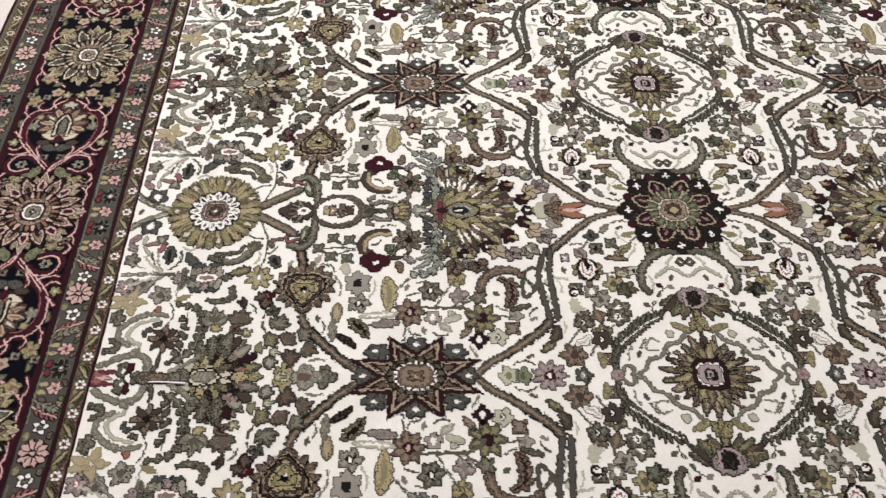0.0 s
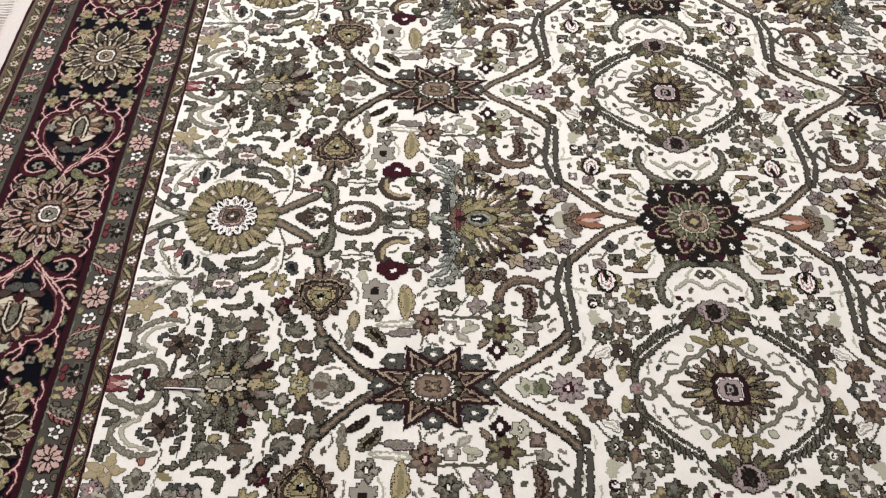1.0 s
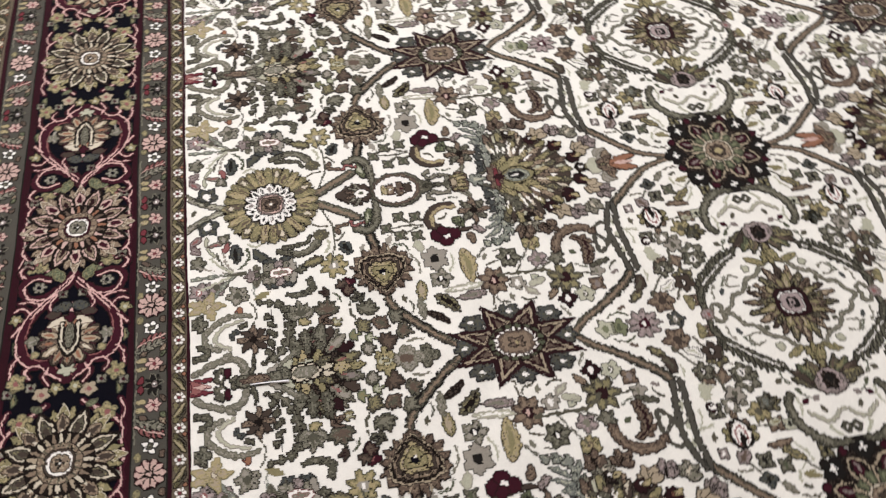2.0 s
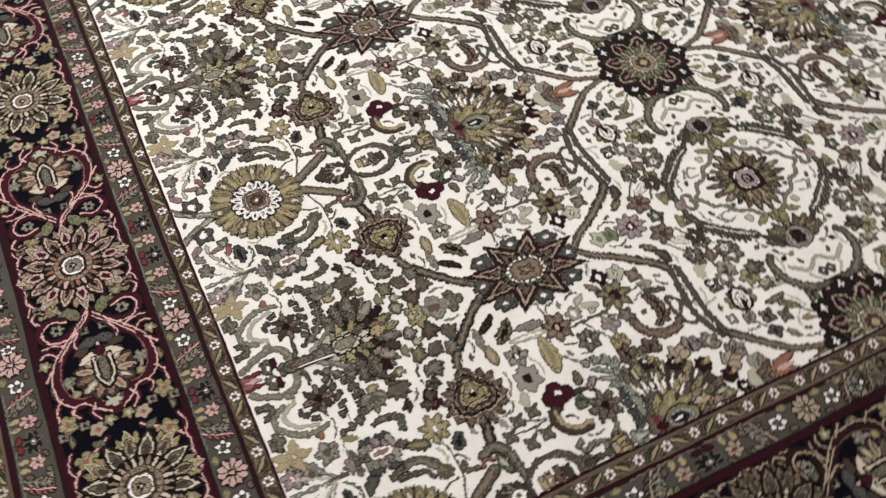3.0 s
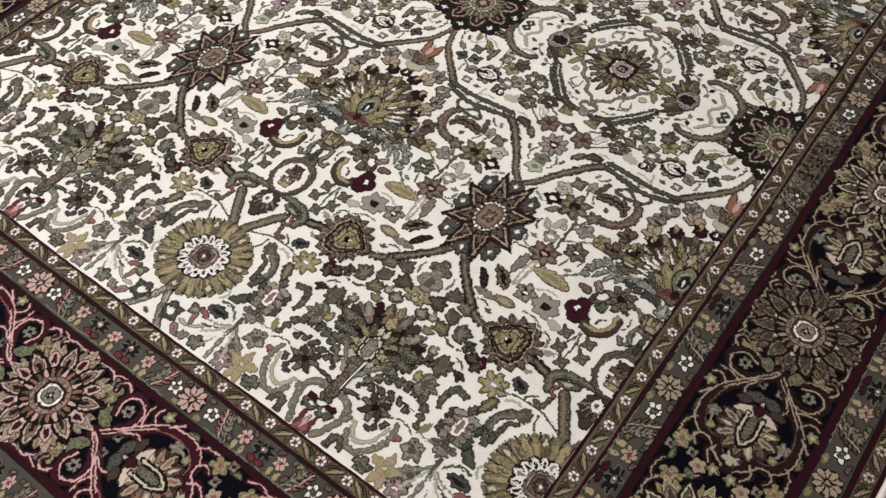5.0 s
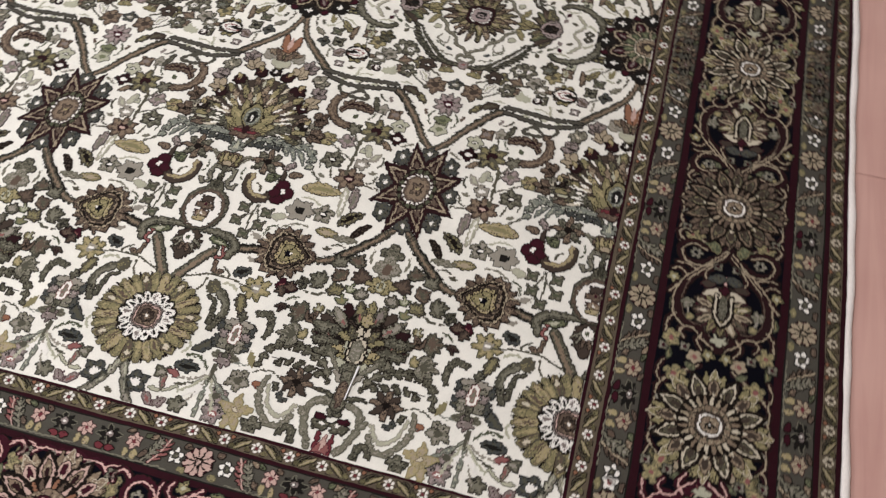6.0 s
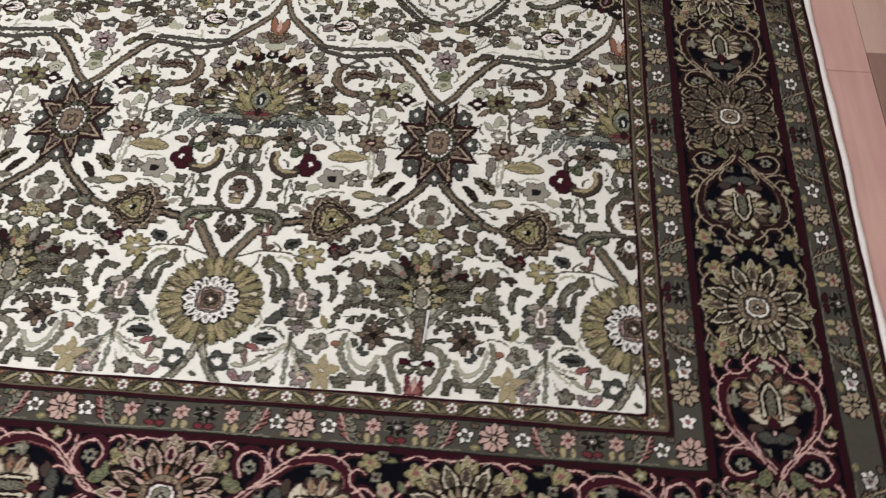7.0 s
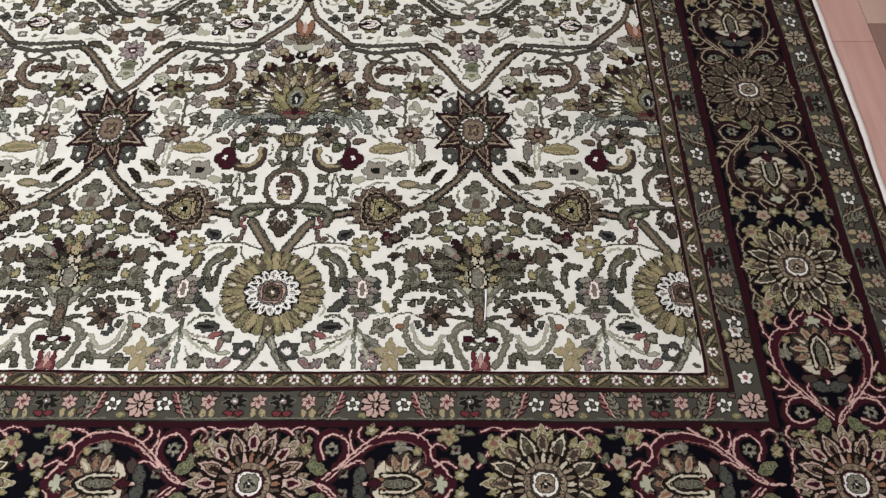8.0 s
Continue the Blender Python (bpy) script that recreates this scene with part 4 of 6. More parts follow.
def box_flower(c):
    """A square blossom: near-black corner petals, grey bars and a pink-rimmed white oval."""
    for sx in (-1, 1):
        for sy in (-1, 1):
            c.put(c.disc(sx * 0.027, sy * 0.017, 0.012, 0.014, power=3), "steel", "coal", False)
            c.put(c.disc(sx * 0.014, sy * 0.021, 0.012, 0.013, power=3), "grey", "coal", False)
        c.put(c.stroke([(sx * 0.004, 0.030), (sx * 0.026, 0.027)], 0.010), "ash", "coal", False)
        c.put(c.disc(sx * 0.024, 0.0, 0.008, 0.009), "lilac", "coal", False)
        c.put(c.leaf(0, -0.044, sx * 0.030, -0.050, 0.014), "slate", "grey", False)
    c.put(c.radial(0, 0.045, 0.010, 0.012, 4, 0.5, 0.9, 90), "slate", "coal", False)
    c.put(c.disc(0, 0.002, 0.013, 0.026), "umber")
    c.put(c.disc(0, 0.002, 0.011, 0.023), "white", "rose", False)
    c.put(c.disc(0, 0.002, 0.0055, 0.015), "grey", "rose", False)
    c.put(c.radial(0, -0.058, 0.016, 0.016, 5, 0.5, 0.9, 270), "lilac", "garnet", False)
    c.put(c.stroke([(0, -0.028), (0, -0.048)], 0.014, 0.008), "slate", "coal", False)


def lily(c):
    """A pale lily: thin grey-green stems that open downwards with white between."""
    for u, v, dye, w in ((-0.050, -0.046, "pale", 0.006), (-0.030, -0.075, "ash", 0.005), (-0.002, -0.090, "teal", 0.007), (0.030, -0.068, "pale", 0.006), (0.050, -0.040, "teal", 0.006), (-0.060, -0.020, "ash", 0.005)):
        c.put(c.stroke([(0, 0.006), (u * 0.45, v * 0.36 - 0.006), (u, v)], 0.004, w), dye, "slate" if dye == "teal" else None, False)
    for u, v in ((-0.016, -0.050), (0.014, -0.052), (-0.036, -0.056)):
        c.put(c.leaf(u * 0.3, v * 0.4, u, v, 0.009), "white")
    c.put(c.stroke([(0, 0.022), (0, -0.010)], 0.009, 0.005), "slate")


def gold_flower(c):
    for a in (90, 20, 160, 250, 290):
        c.put(c.leaf(0, 0, 0.036 * math.cos(radians(a)), 0.038 * math.sin(radians(a)), 0.020, 0, 0.2), "gold", "olive")
    c.put(c.disc(0, 0.004, 0.006), "cream", "brown")


def jagged_leaf(c, r, n, turn, dye, core, line):
    """One lobed, pointed leaf of the foliage round a palmette, growing towards turn."""
    mask, veins = c.disc(0, 0, r * 0.3), c.disc(0, 0, r * 0.12)
    for k in range(n):
        a = radians(turn + (k - (n - 1) / 2) * 175 / n)
        far = r * (1.15 if k == n // 2 else 0.95)
        mask |= c.leaf(-0.3 * r * math.cos(radians(turn)), -0.3 * r * math.sin(radians(turn)), far * math.cos(a), far * math.sin(a), r * 0.62, 0, 0.2, 3)
        veins |= c.leaf(0, 0, far * 0.8 * math.cos(a), far * 0.8 * math.sin(a), r * 0.2)
    c.put(mask, dye, line, False)
    c.put(veins, core)


def leaf_stack(c):
    """Grey cross-shaped leaves stacked on the palmette's tip."""
    c.put(c.radial(0, 0.030, 0.026, 0.026, 4, 0.45, 0.6), "slate", "coal")
    c.put(c.radial(0, -0.008, 0.028, 0.034, 4, 0.45, 0.5), "grey", "slate")
    c.put(c.disc(0, -0.010, 0.010, 0.016), "brown")
    c.put(c.radial(0, -0.052, 0.036, 0.020, 6, 0.5, 0.8), "olive", "umber")
    c.put(c.disc(0, -0.052, 0.010), "pale")


def thin_stem(c, pts, dye):
    c.put(c.stroke(list(pts), 0.0055, 0.004), dye)


def thick_vine(c, pts, w, teeth):
    q = list(pts)
    c.put(c.frond(q, w * 0.8, 0.009, 0.014, lean=1.5) if teeth else c.stroke(q, w), "coal")
    c.put(c.stroke(q, w * 0.66, None, 0.002, 0.011), "slate")
    c.put(c.stroke(q, w * 0.40, None, 0.0015, 0.009), "bark")
    c.put(c.stroke(q, w * 0.26, None, 0.0012, 0.009), "tan")


def knot_leaf(c):
    """The dark green hooked knot on the vine: two thin bars with a pale gap, and an open loop."""
    c.put(c.stroke([(0.130, 0.946), (0.180, 0.937), (0.240, 0.941), (0.292, 0.946)], 0.024), "ivory")
    for x in (0.168, 0.205, 0.248):
        c.put(c.disc(x, 0.938, 0.010, 0.005), "pale")
    for d in (-0.013, 0.010):
        c.put(c.stroke([(0.116, 0.949 + d * 0.5), (0.180, 0.937 + d), (0.240, 0.941 + d), (0.300, 0.948 + d * 0.7)], 0.007, 0.009, 0.002, 0.015), "guard", "coal", False)
    c.put(c.stroke([(0.165, 0.924), (0.172, 0.898), (0.204, 0.886), (0.240, 0.888), (0.238, 0.902), (0.204, 0.920)], 0.006), "guard", "slate", False)
    c.put(c.stroke([(0.192, 0.890), (0.212, 0.906), (0.236, 0.924)], 0.006), "guard")
    c.put(c.stroke([(0.205, 0.924), (0.222, 0.950)], 0.006), "guard")


def horn(c):
    """A curled horn-shaped leaf: a brown hook with a toothed maroon-brown blade in its bend."""
    at = lambda x, y: (x - 0.200, y - 0.852)
    hook = [at(*p) for p in ((0.187, 0.886), (0.172, 0.865), (0.172, 0.833), (0.191, 0.805), (0.222, 0.793))]
    blade = [at(*p) for p in ((0.198, 0.841), (0.211, 0.861), (0.236, 0.862), (0.266, 0.854))]
    c.put(c.frond(hook, 0.012, 0.010, 0.013, sides=(1,), lean=0.7) | c.stroke(hook, 0.014, 0.018), "brown", "umber", False)
    c.put(c.stroke(hook[1:], 0.005), "tan")
    c.put(c.frond(blade, 0.014, 0.011, 0.013, lean=0.9), "brown", "umber", False)
    c.put(c.stroke(blade, 0.005), "garnet")


def crown_bud(c):
    """A striped bud: pink and white chevrons in a dark hood between olive and brown sepals; points along +x."""
    for a in (-70, -35, 35, 70, 110, -110):
        c.put(c.leaf(-0.004, 0, 0.032 * math.cos(radians(a)), 0.036 * math.sin(radians(a)), 0.022, 0, 0.25, 2), "olive" if abs(a) > 60 else "brown", "umber", False)
    c.put(c.leaf(-0.030, 0, 0.030, 0, 0.046, 0, 0, 1, 0.6), "umber", "coal", False)
    for far, w, dye in ((0.026, 0.036, "white"), (0.019, 0.027, "rose"), (0.014, 0.021, "white"), (0.006, 0.012, "umber")):
        c.put(c.leaf(-0.026, 0, far, 0, w, 0, 0, 1, 0.6), dye)
    c.put(c.leaf(0.030, 0, 0.046, 0, 0.012), "tan", "umber", False)


def sickle(c):
    """A broad dark sickle leaf that curls beside the dark rosette, pale within."""
    q = [(x, y) for x, y in ((0.121, 1.243), (0.125, 1.197), (0.160, 1.159), (0.206, 1.146), (0.236, 1.160))]
    c.put(c.frond(q, 0.013, 0.007, 0.012, sides=(-1, 1)), "slate", "coal", False)
    c.put(c.stroke(q[1:4], 0.006), "grey")
    c.put(c.stroke([(x, y) for x, y in ((0.191, 1.180), (0.168, 1.215), (0.191, 1.248))], 0.005), "pale", "ash", False)


PATCH = square(0.075)


def flowers(name, draw, rows, size=PATCH, level=1):
    for x, y, *args in rows:
        spread(name, draw, tuple(args), size, x, y, level)


# vines first, lowest in the pile
spread("vine", thick_vine, (((0.436, 0.775), (0.405, 0.812), (0.360, 0.880), (0.300, 0.942), (0.228, 0.934), (0.140, 0.944), (0.080, 0.995), (0.024, 1.062), (0.004, 1.130)), 0.0185, 0.006),
       (0, 0.46, 0.74, 1.16), 0, 0, 1, "brown and charcoal scrolling vine", loose=True)
spread("vine", thick_vine, (((0.430, 0.545), (0.395, 0.500), (0.352, 0.455), (0.310, 0.420), (0.270, 0.412)), 0.0165, 0.005), (0.2, 0.46, 0.39, 0.57), 0, 0, 1, "brown and charcoal scrolling vine", loose=True)
spread("vine", thick_vine, (((0.180, 0.410), (0.140, 0.402), (0.100, 0.390)), 0.013, 0.004), (0.08, 0.2, 0.37, 0.43), 0, 0, 1, loose=True)
spread("knot_leaf", knot_leaf, (), (0.09, 0.325, 0.86, 0.985), 0, 0, 2, "moss green hooked leaf", loose=True)
spread("stem", stem_pair, (), square(0.07), 0, 0.045, 1)

spread("sunflower", sunflower, (), square(0.115), 0, 0.190, 4, "olive-gold sunflower with a white and charcoal ring")
spread("star_flower", star_flower, (), square(0.115, 0.145), AX, 0.655, 4, "eight-pointed maroon star flower with slate lobes")
spread("rosette", black_rosette, (), square(0.14), 0, MY, 4, "near-black rosette with green rays and a tan heart")
spread("medallion_flower", medallion_flower, (), square(0.125), AX, MY, 4, "brown lozenge flower with a maroon heart")
spread("lattice", medallion_lattice, (), square(0.14, 0.19), AX, MY, 2)
spread("wreath", wreath, (), square(0.185, 0.205), AX, MY, 3, "saw-toothed charcoal leaf wreath")
spread("palmette", olive_bud, (), square(0.08), 0.262, MY, 4)
spread("palmette", flame_palmette, (), (-0.14, 0.14, 0.09, 0.37), AX, 0, 4, "brown flame palmette with olive leaves")
spread("palmette", fan_palmette, (), (-0.22, 0.22, 0.66, 1.06), 0, 0, 4.2, "great fan palmette in olive, brown and red")
spread("feather_leaf", feathers, (), (-0.22, 0.22, 0.60, 0.76), 0, 0, 3.1, "teal-grey feather leaves")
spread("heart_blossom", heart_blossom, (), square(0.08), 0.226, 0.413, 4, "olive heart-shaped blossom with a ragged brown rim")
spread("yoke", yoke, (), (-0.13, 0.13, -0.12, 0.06), 0, 0.390, 3, "slate grey yoke-shaped stem")
spread("oval_frame", oval_frame, (), (-0.06, 0.06, -0.07, 0.10), 0, 0.476, 4)
spread("vase", vase, (), (-0.05, 0.05, -0.08, 0.05), 0, 0.614, 4)
spread("scroll", scroll, (), square(0.095), 0.112, 0.584, 3, "brown and gold scroll with maroon fruit")
spread("heart_ring", heart_ring, (), (-0.08, 0.08, -0.085, 0.06), AX, 0.076, 3)
spread("arch_leaf", arch_leaf, (), (-0.12, 0.10, -0.10, 0.06), 0.336, 0.196, 2)
spread("whirl", whirl, (), square(0.08), 0.332, 0.092, 2)
spread("loop_leaf", loop_leaf, (), square(0.07), 0.132, 0.247, 2)
spread("box_flower", box_flower, (), square(0.08), 0.190, 0.196, 3)
spread("horn_leaf", horn, (), square(0.09), 0.200, 0.852, 3, "curled brown horn-shaped leaf")
spread("crown_bud", crown_bud, (), square(0.075), 0.172, 1.032, 3)
spread("lily", lily, (), square(0.09), 0.181, 0.101, 2)
spread("gold_flower", gold_flower, (), square(0.05), 0.254, 0.043, 3)
spread("cross_leaf", leaf_stack, (), square(0.08), AX, 0.440, 3)
spread("sickle_leaf", sickle, (), (0.0, 0.30, 1.02, 1.25), 0, 0, 3.3, loose=True)

# lobed leaves in clusters round the end palmette
def clusters(first, rows):
    for k, (x, y, r, n, turn, dye, core) in enumerate(rows, first):
        spread("leaf", jagged_leaf, (round(r * 0.85, 4), n, turn, dye, core, "coal"), square(r * 1.2 + 0.008), x, y, 2 + 0.06 * k)


clusters(0, (
    (0.302, 0.284, 0.034, 5, 170, "slate", "brown"), (0.303, 0.232, 0.036, 5, 185, "grey", "slate"), (0.323, 0.235, 0.018, 3, 150, "olive", "gold"),
    (0.360, 0.244, 0.028, 5, 170, "slate", "garnet"), (0.373, 0.289, 0.028, 5, 150, "slate", "ash"), (0.333, 0.299, 0.017, 3, 120, "olive", "pale"),
    (0.323, 0.274, 0.024, 3, 60, "brown", "umber"), (0.313, 0.365, 0.030, 5, 160, "slate", "grey"), (0.282, 0.352, 0.022, 3, 190, "slate", "coal"),
    (0.351, 0.350, 0.024, 5, 110, "drab", "olive"), (0.370, 0.330, 0.018, 3, 100, "fern", "olive"), (0.339, 0.419, 0.024, 5, 120, "slate", "grey"),))
clusters(12, (
    (0.371, 0.429, 0.026, 5, 70, "slate", "brown"), (0.394, 0.392, 0.030, 5, 110, "bark", "brown"), (0.351, 0.387, 0.024, 5, 140, "brown", "slate"),
    (0.406, 0.353, 0.022, 5, 100, "slate", "ash"), (0.379, 0.361, 0.018, 3, 80, "fern", "pale"), (0.258, 0.329, 0.022, 5, 90, "garnet", "brown"),
    (0.243, 0.321, 0.018, 3, 200, "bark", "brown"), (0.254, 0.288, 0.016, 3, 270, "bark", "garnet"), (0.428, 0.377, 0.018, 3, 90, "olive", "pale"),))

# small flowers and buds, row by row from the field's end
flowers("flower", petal_flower, (
    (0.235, 0.106, 5, 0.026, "grey", "umber", ("slate",), 60, 1.0), (0.207, 0.064, 5, 0.024, "lilac", "coal", ("slate",), 100, 1.0), (0.215, 0.028, 5, 0.026, "lilac", "coal", ("rose", "white"), 80, 0.9),
    (0.044, 0.050, 5, 0.028, "steel", "coal", ("white",), 180, 1.0), (0.085, 0.083, 4, 0.018, "slate", "coal", ("ash",), 45, 0.9), (0.140, 0.027, 5, 0.020, "slate", "coal", ("grey",), 90, 0.9),
    (0.189, 0.312, 7, 0.034, "olive", "umber", ("ash", "white"), 90, 1.0), (0.242, 0.334, 4, 0.020, "maroon", "umber", ("rose",), 20, 1.0), (0.206, 0.527, 6, 0.034, "ash", "grey", ("coal",), 0, 0.9),
    (0.259, 0.532, 5, 0.027, "grey", "slate", ("coal", "white"), 20, 1.0), (0.283, 0.642, 7, 0.038, "brown", "umber", ("garnet", "blush"), 90, 0.9),))
flowers("flower", petal_flower, (
    (0.242, 0.747, 5, 0.023, "lilac", "umber", ("grey",), 45, 1.0), (0.196, 0.742, 6, 0.022, "olive", "umber", ("brown", "gold"), 0, 1.0), (0.227, 0.686, 6, 0.028, "slate", "umber", ("umber", "white"), 20, 0.95),
    (0.293, 0.866, 5, 0.017, "ash", "slate", ("grey",), 90, 1.0), (0.325, 0.858, 4, 0.021, "brown", "umber", ("lilac",), 45, 1.0), (0.346, 0.826, 5, 0.022, "pale", "slate", ("slate", "white"), 30, 1.0),
    (0.245, 0.789, 5, 0.020, "slate", "coal", ("grey",), 270, 1.0), (0.299, 0.794, 7, 0.042, "drab", "umber", ("garnet",), 40, 0.95), (0.351, 0.786, 4, 0.023, "garnet", "umber", ("white",), 0, 0.9),
    (0.296, 0.690, 5, 0.020, "ash", "grey", ("white",), 0, 1.0), (0.295, 0.732, 3, 0.018, "pale", "grey", ("teal",), 90, 1.0),))
flowers("flower", petal_flower, (
    (0.429, 0.926, 9, 0.036, "lilac", "umber", ("maroon", "white"), 90, 1.05), (0.390, 0.981, 6, 0.030, "brown", "umber", ("bark",), 90, 1.0), (0.430, 0.994, 5, 0.020, "steel", "coal", ("ash", "white"), 90, 1.0),
    (0.428, 0.872, 5, 0.022, "fern", "coal", ("moss",), 90, 0.8), (0.429, 0.843, 5, 0.024, "pale", "moss", ("fern",), 270, 1.0), (0.401, 1.047, 4, 0.020, "brown", "umber", ("umber", "white"), 45, 1.0),
    (0.224, 1.001, 4, 0.020, "slate", "coal", ("coal", "white"), 45, 1.0), (0.294, 1.041, 4, 0.018, "brown", "umber", ("tan",), 20, 1.0), (0.300, 1.010, 5, 0.024, "brown", "umber", ("umber", "beige"), 0, 0.9),
    (0.336, 1.046, 5, 0.023, "drab", "umber", ("umber", "white"), 40, 1.1), (0.278, 1.086, 6, 0.028, "slate", "coal", ("white",), 0, 1.1),))
flowers("flower", petal_flower, (
    (0.242, 1.054, 4, 0.019, "grey", "slate", ("ash",), 45, 1.1), (0.210, 1.085, 5, 0.024, "olive", "umber", ("drab",), 60, 1.1), (0.180, 1.108, 4, 0.020, "brown", "umber", ("garnet", "tan"), 45, 1.1),))
flowers("flower", petal_flower, (
    (0.311, 1.008, 5, 0.023, "slate", "coal", ("coal", "white"), 0, 1.0), (0.297, 1.083, 5, 0.025, "slate", "coal", ("white", "coal"), 0, 1.0), (0.353, 1.042, 5, 0.024, "bark", "umber", ("umber", "white"), 0, 1.0),
    (0.253, 1.052, 5, 0.020, "ash", "grey", ("slate",), 45, 1.1), (0.113, 1.058, 4, 0.020, "slate", "coal", ("coal",), 45, 1.0), (0.098, 1.093, 4, 0.018, "slate", "coal", ("moss",), 45, 1.0),
    (0.076, 1.050, 4, 0.018, "steel", "coal", ("coal",), 0, 1.0), (0.227, 1.106, 5, 0.020, "slate", "umber", ("teal",), 90, 1.0), (0.112, 1.180, 4, 0.018, "drab", "umber", ("coal",), 45, 1.0),
    (0.231, 1.035, 4, 0.020, "grey", "slate", ("white",), 45, 1.1), (0.176, 1.134, 4, 0.016, "pale", "slate", ("coal",), 45, 1.0),), level=1.5)
flowers("flower", petal_flower, (
    (0.223, 1.113, 5, 0.022, "drab", "umber", ("slate",), 0, 1.0),), level=1.5)
flowers("flower", petal_flower, tuple((x, y, 4, 0.0165, "slate", "coal", ("moss",), 45, 1.0) for x, y in (
    (0.086, 0.504), (0.139, 0.501), (0.081, 0.467), (0.133, 0.464), (0.110, 0.436))), level=1.2)
flowers("spark_flower", spark_flower, ((0.346, 0.134, 8, 0.034, ("brown", "bark"), "umber"), (0.086, 0.637, 8, 0.038, ("brown", "slate"), "umber")), PATCH, 3.2)


def blade(c, xa, ya, xb, yb, w, bend, dye, core, line):
    """A single leaf between two places of the quarter."""
    c.put(c.leaf(xa, ya, xb, yb, w, bend, 0.25, 4), dye, line, False)
    if core:
        c.put(c.leaf(xa + 0.15 * (xb - xa), ya + 0.15 * (yb - ya), xb - 0.12 * (xb - xa), yb - 0.12 * (yb - ya), w * 0.4, bend, 0.2, 4), core)


def ribbon(c, pts, w0, w1, dye, line):
    """A tapering stem or hook through places of the quarter."""
    c.put(c.stroke(list(pts), w0, w1), dye, line, False)


def patch(pts, room):
    xs, ys = [p[0] for p in pts], [p[1] for p in pts]
    return (max(0, min(xs) - room), min(AX, max(xs) + room), max(0, min(ys) - room), min(MY, max(ys) + room))


def blades(first, rows):
    for k, (xa, ya, xb, yb, w, bend, dye, core, line) in enumerate(rows, first):
        spread("leaf", blade, (xa, ya, xb, yb, w, bend, dye, core, line), patch(((xa, ya), (xb, yb)), w / 2 + abs(bend) + 0.006), 0, 0, 1.6 + 0.02 * k, loose=True)


blades(0, (
    (0.156, 0.177, 0.118, 0.143, 0.024, 0.004, "steel", "slate", "coal"), (0.102, 0.106, 0.153, 0.109, 0.028, 0.0, "steel", "coal", "coal"), (0.251, 0.140, 0.235, 0.172, 0.018, 0.0, "olive", None, None),
    (0.096, 0.092, 0.122, 0.082, 0.016, 0.0, "rose", None, "maroon"), (0.094, 0.079, 0.097, 0.050, 0.014, 0.0, "grey", "rose", "maroon"), (0.071, 0.035, 0.091, 0.012, 0.020, 0.0, "lilac", "rose", "maroon"),
    (0.115, 0.032, 0.093, 0.012, 0.020, 0.0, "lilac", None, "maroon"), (0.263, 0.109, 0.285, 0.109, 0.016, 0.0, "rust", None, "maroon"), (0.165, 0.291, 0.179, 0.246, 0.026, 0.0, "drab", "olive", "umber"),
    (0.132, 0.330, 0.164, 0.352, 0.030, 0.003, "steel", "coal", "coal"), (0.151, 0.494, 0.187, 0.504, 0.020, 0.0, "pale", None, "ash"), (0.190, 0.591, 0.280, 0.595, 0.036, 0.004, "gold", "olive", "umber"),))
blades(12, (
    (0.286, 0.617, 0.293, 0.532, 0.016, 0.0, "pale", "white", "ash"), (0.307, 0.620, 0.315, 0.557, 0.022, 0.0, "lilac", "grey", "umber"), (0.299, 0.512, 0.347, 0.557, 0.030, 0.004, "drab", "umber", "coal"),
    (0.337, 0.488, 0.374, 0.533, 0.020, 0.003, "umber", None, "bark"), (0.258, 0.488, 0.308, 0.485, 0.022, 0.0, "olive", "beige", "umber"), (0.303, 0.478, 0.355, 0.482, 0.018, 0.0, "grey", None, "slate"),
    (0.310, 0.703, 0.333, 0.732, 0.022, 0.0, "ash", "pale", None), (0.305, 0.713, 0.297, 0.747, 0.014, 0.0, "pale", None, "ash"), (0.265, 0.899, 0.278, 0.854, 0.014, 0.0, "slate", None, "umber"),
    (0.325, 0.767, 0.347, 0.748, 0.016, 0.0, "tan", None, "umber"), (0.248, 0.997, 0.275, 0.993, 0.026, 0.0, "pale", None, None), (0.344, 1.020, 0.366, 0.985, 0.020, 0.004, "white", "pale", "slate"),))
blades(24, (
    (0.383, 1.033, 0.422, 1.034, 0.020, 0.005, "olive", None, "drab"), (0.356, 0.946, 0.385, 0.913, 0.020, 0.0, "drab", "olive", "coal"), (0.317, 0.954, 0.362, 0.933, 0.022, 0.004, "bark", "drab", "coal"),
    (0.125, 0.444, 0.162, 0.428, 0.014, 0.0, "ash", None, None), (0.144, 0.380, 0.165, 0.371, 0.012, 0.0, "ash", None, None), (0.013, 0.604, 0.048, 0.640, 0.010, 0.0, "grey", None, None),
    (0.113, 1.010, 0.141, 1.033, 0.026, 0.0, "lilac", "brown", "umber"), (0.140, 1.102, 0.103, 1.138, 0.020, 0.006, "olive", "drab", "umber"), (0.076, 1.121, 0.067, 1.154, 0.016, 0.0, "olive", None, None),
    (0.140, 1.075, 0.146, 1.130, 0.014, 0.003, "brown", "tan", "umber"), (0.067, 1.073, 0.040, 1.094, 0.016, 0.0, "grey", None, "slate"), (0.277, 0.983, 0.275, 1.015, 0.022, 0.0, "pale", None, None),))
blades(36, (
    (0.231, 0.987, 0.235, 1.008, 0.022, 0.0, "garnet", "white", "umber"), (0.184, 1.094, 0.184, 1.121, 0.016, 0.0, "pale", "olive", None),))

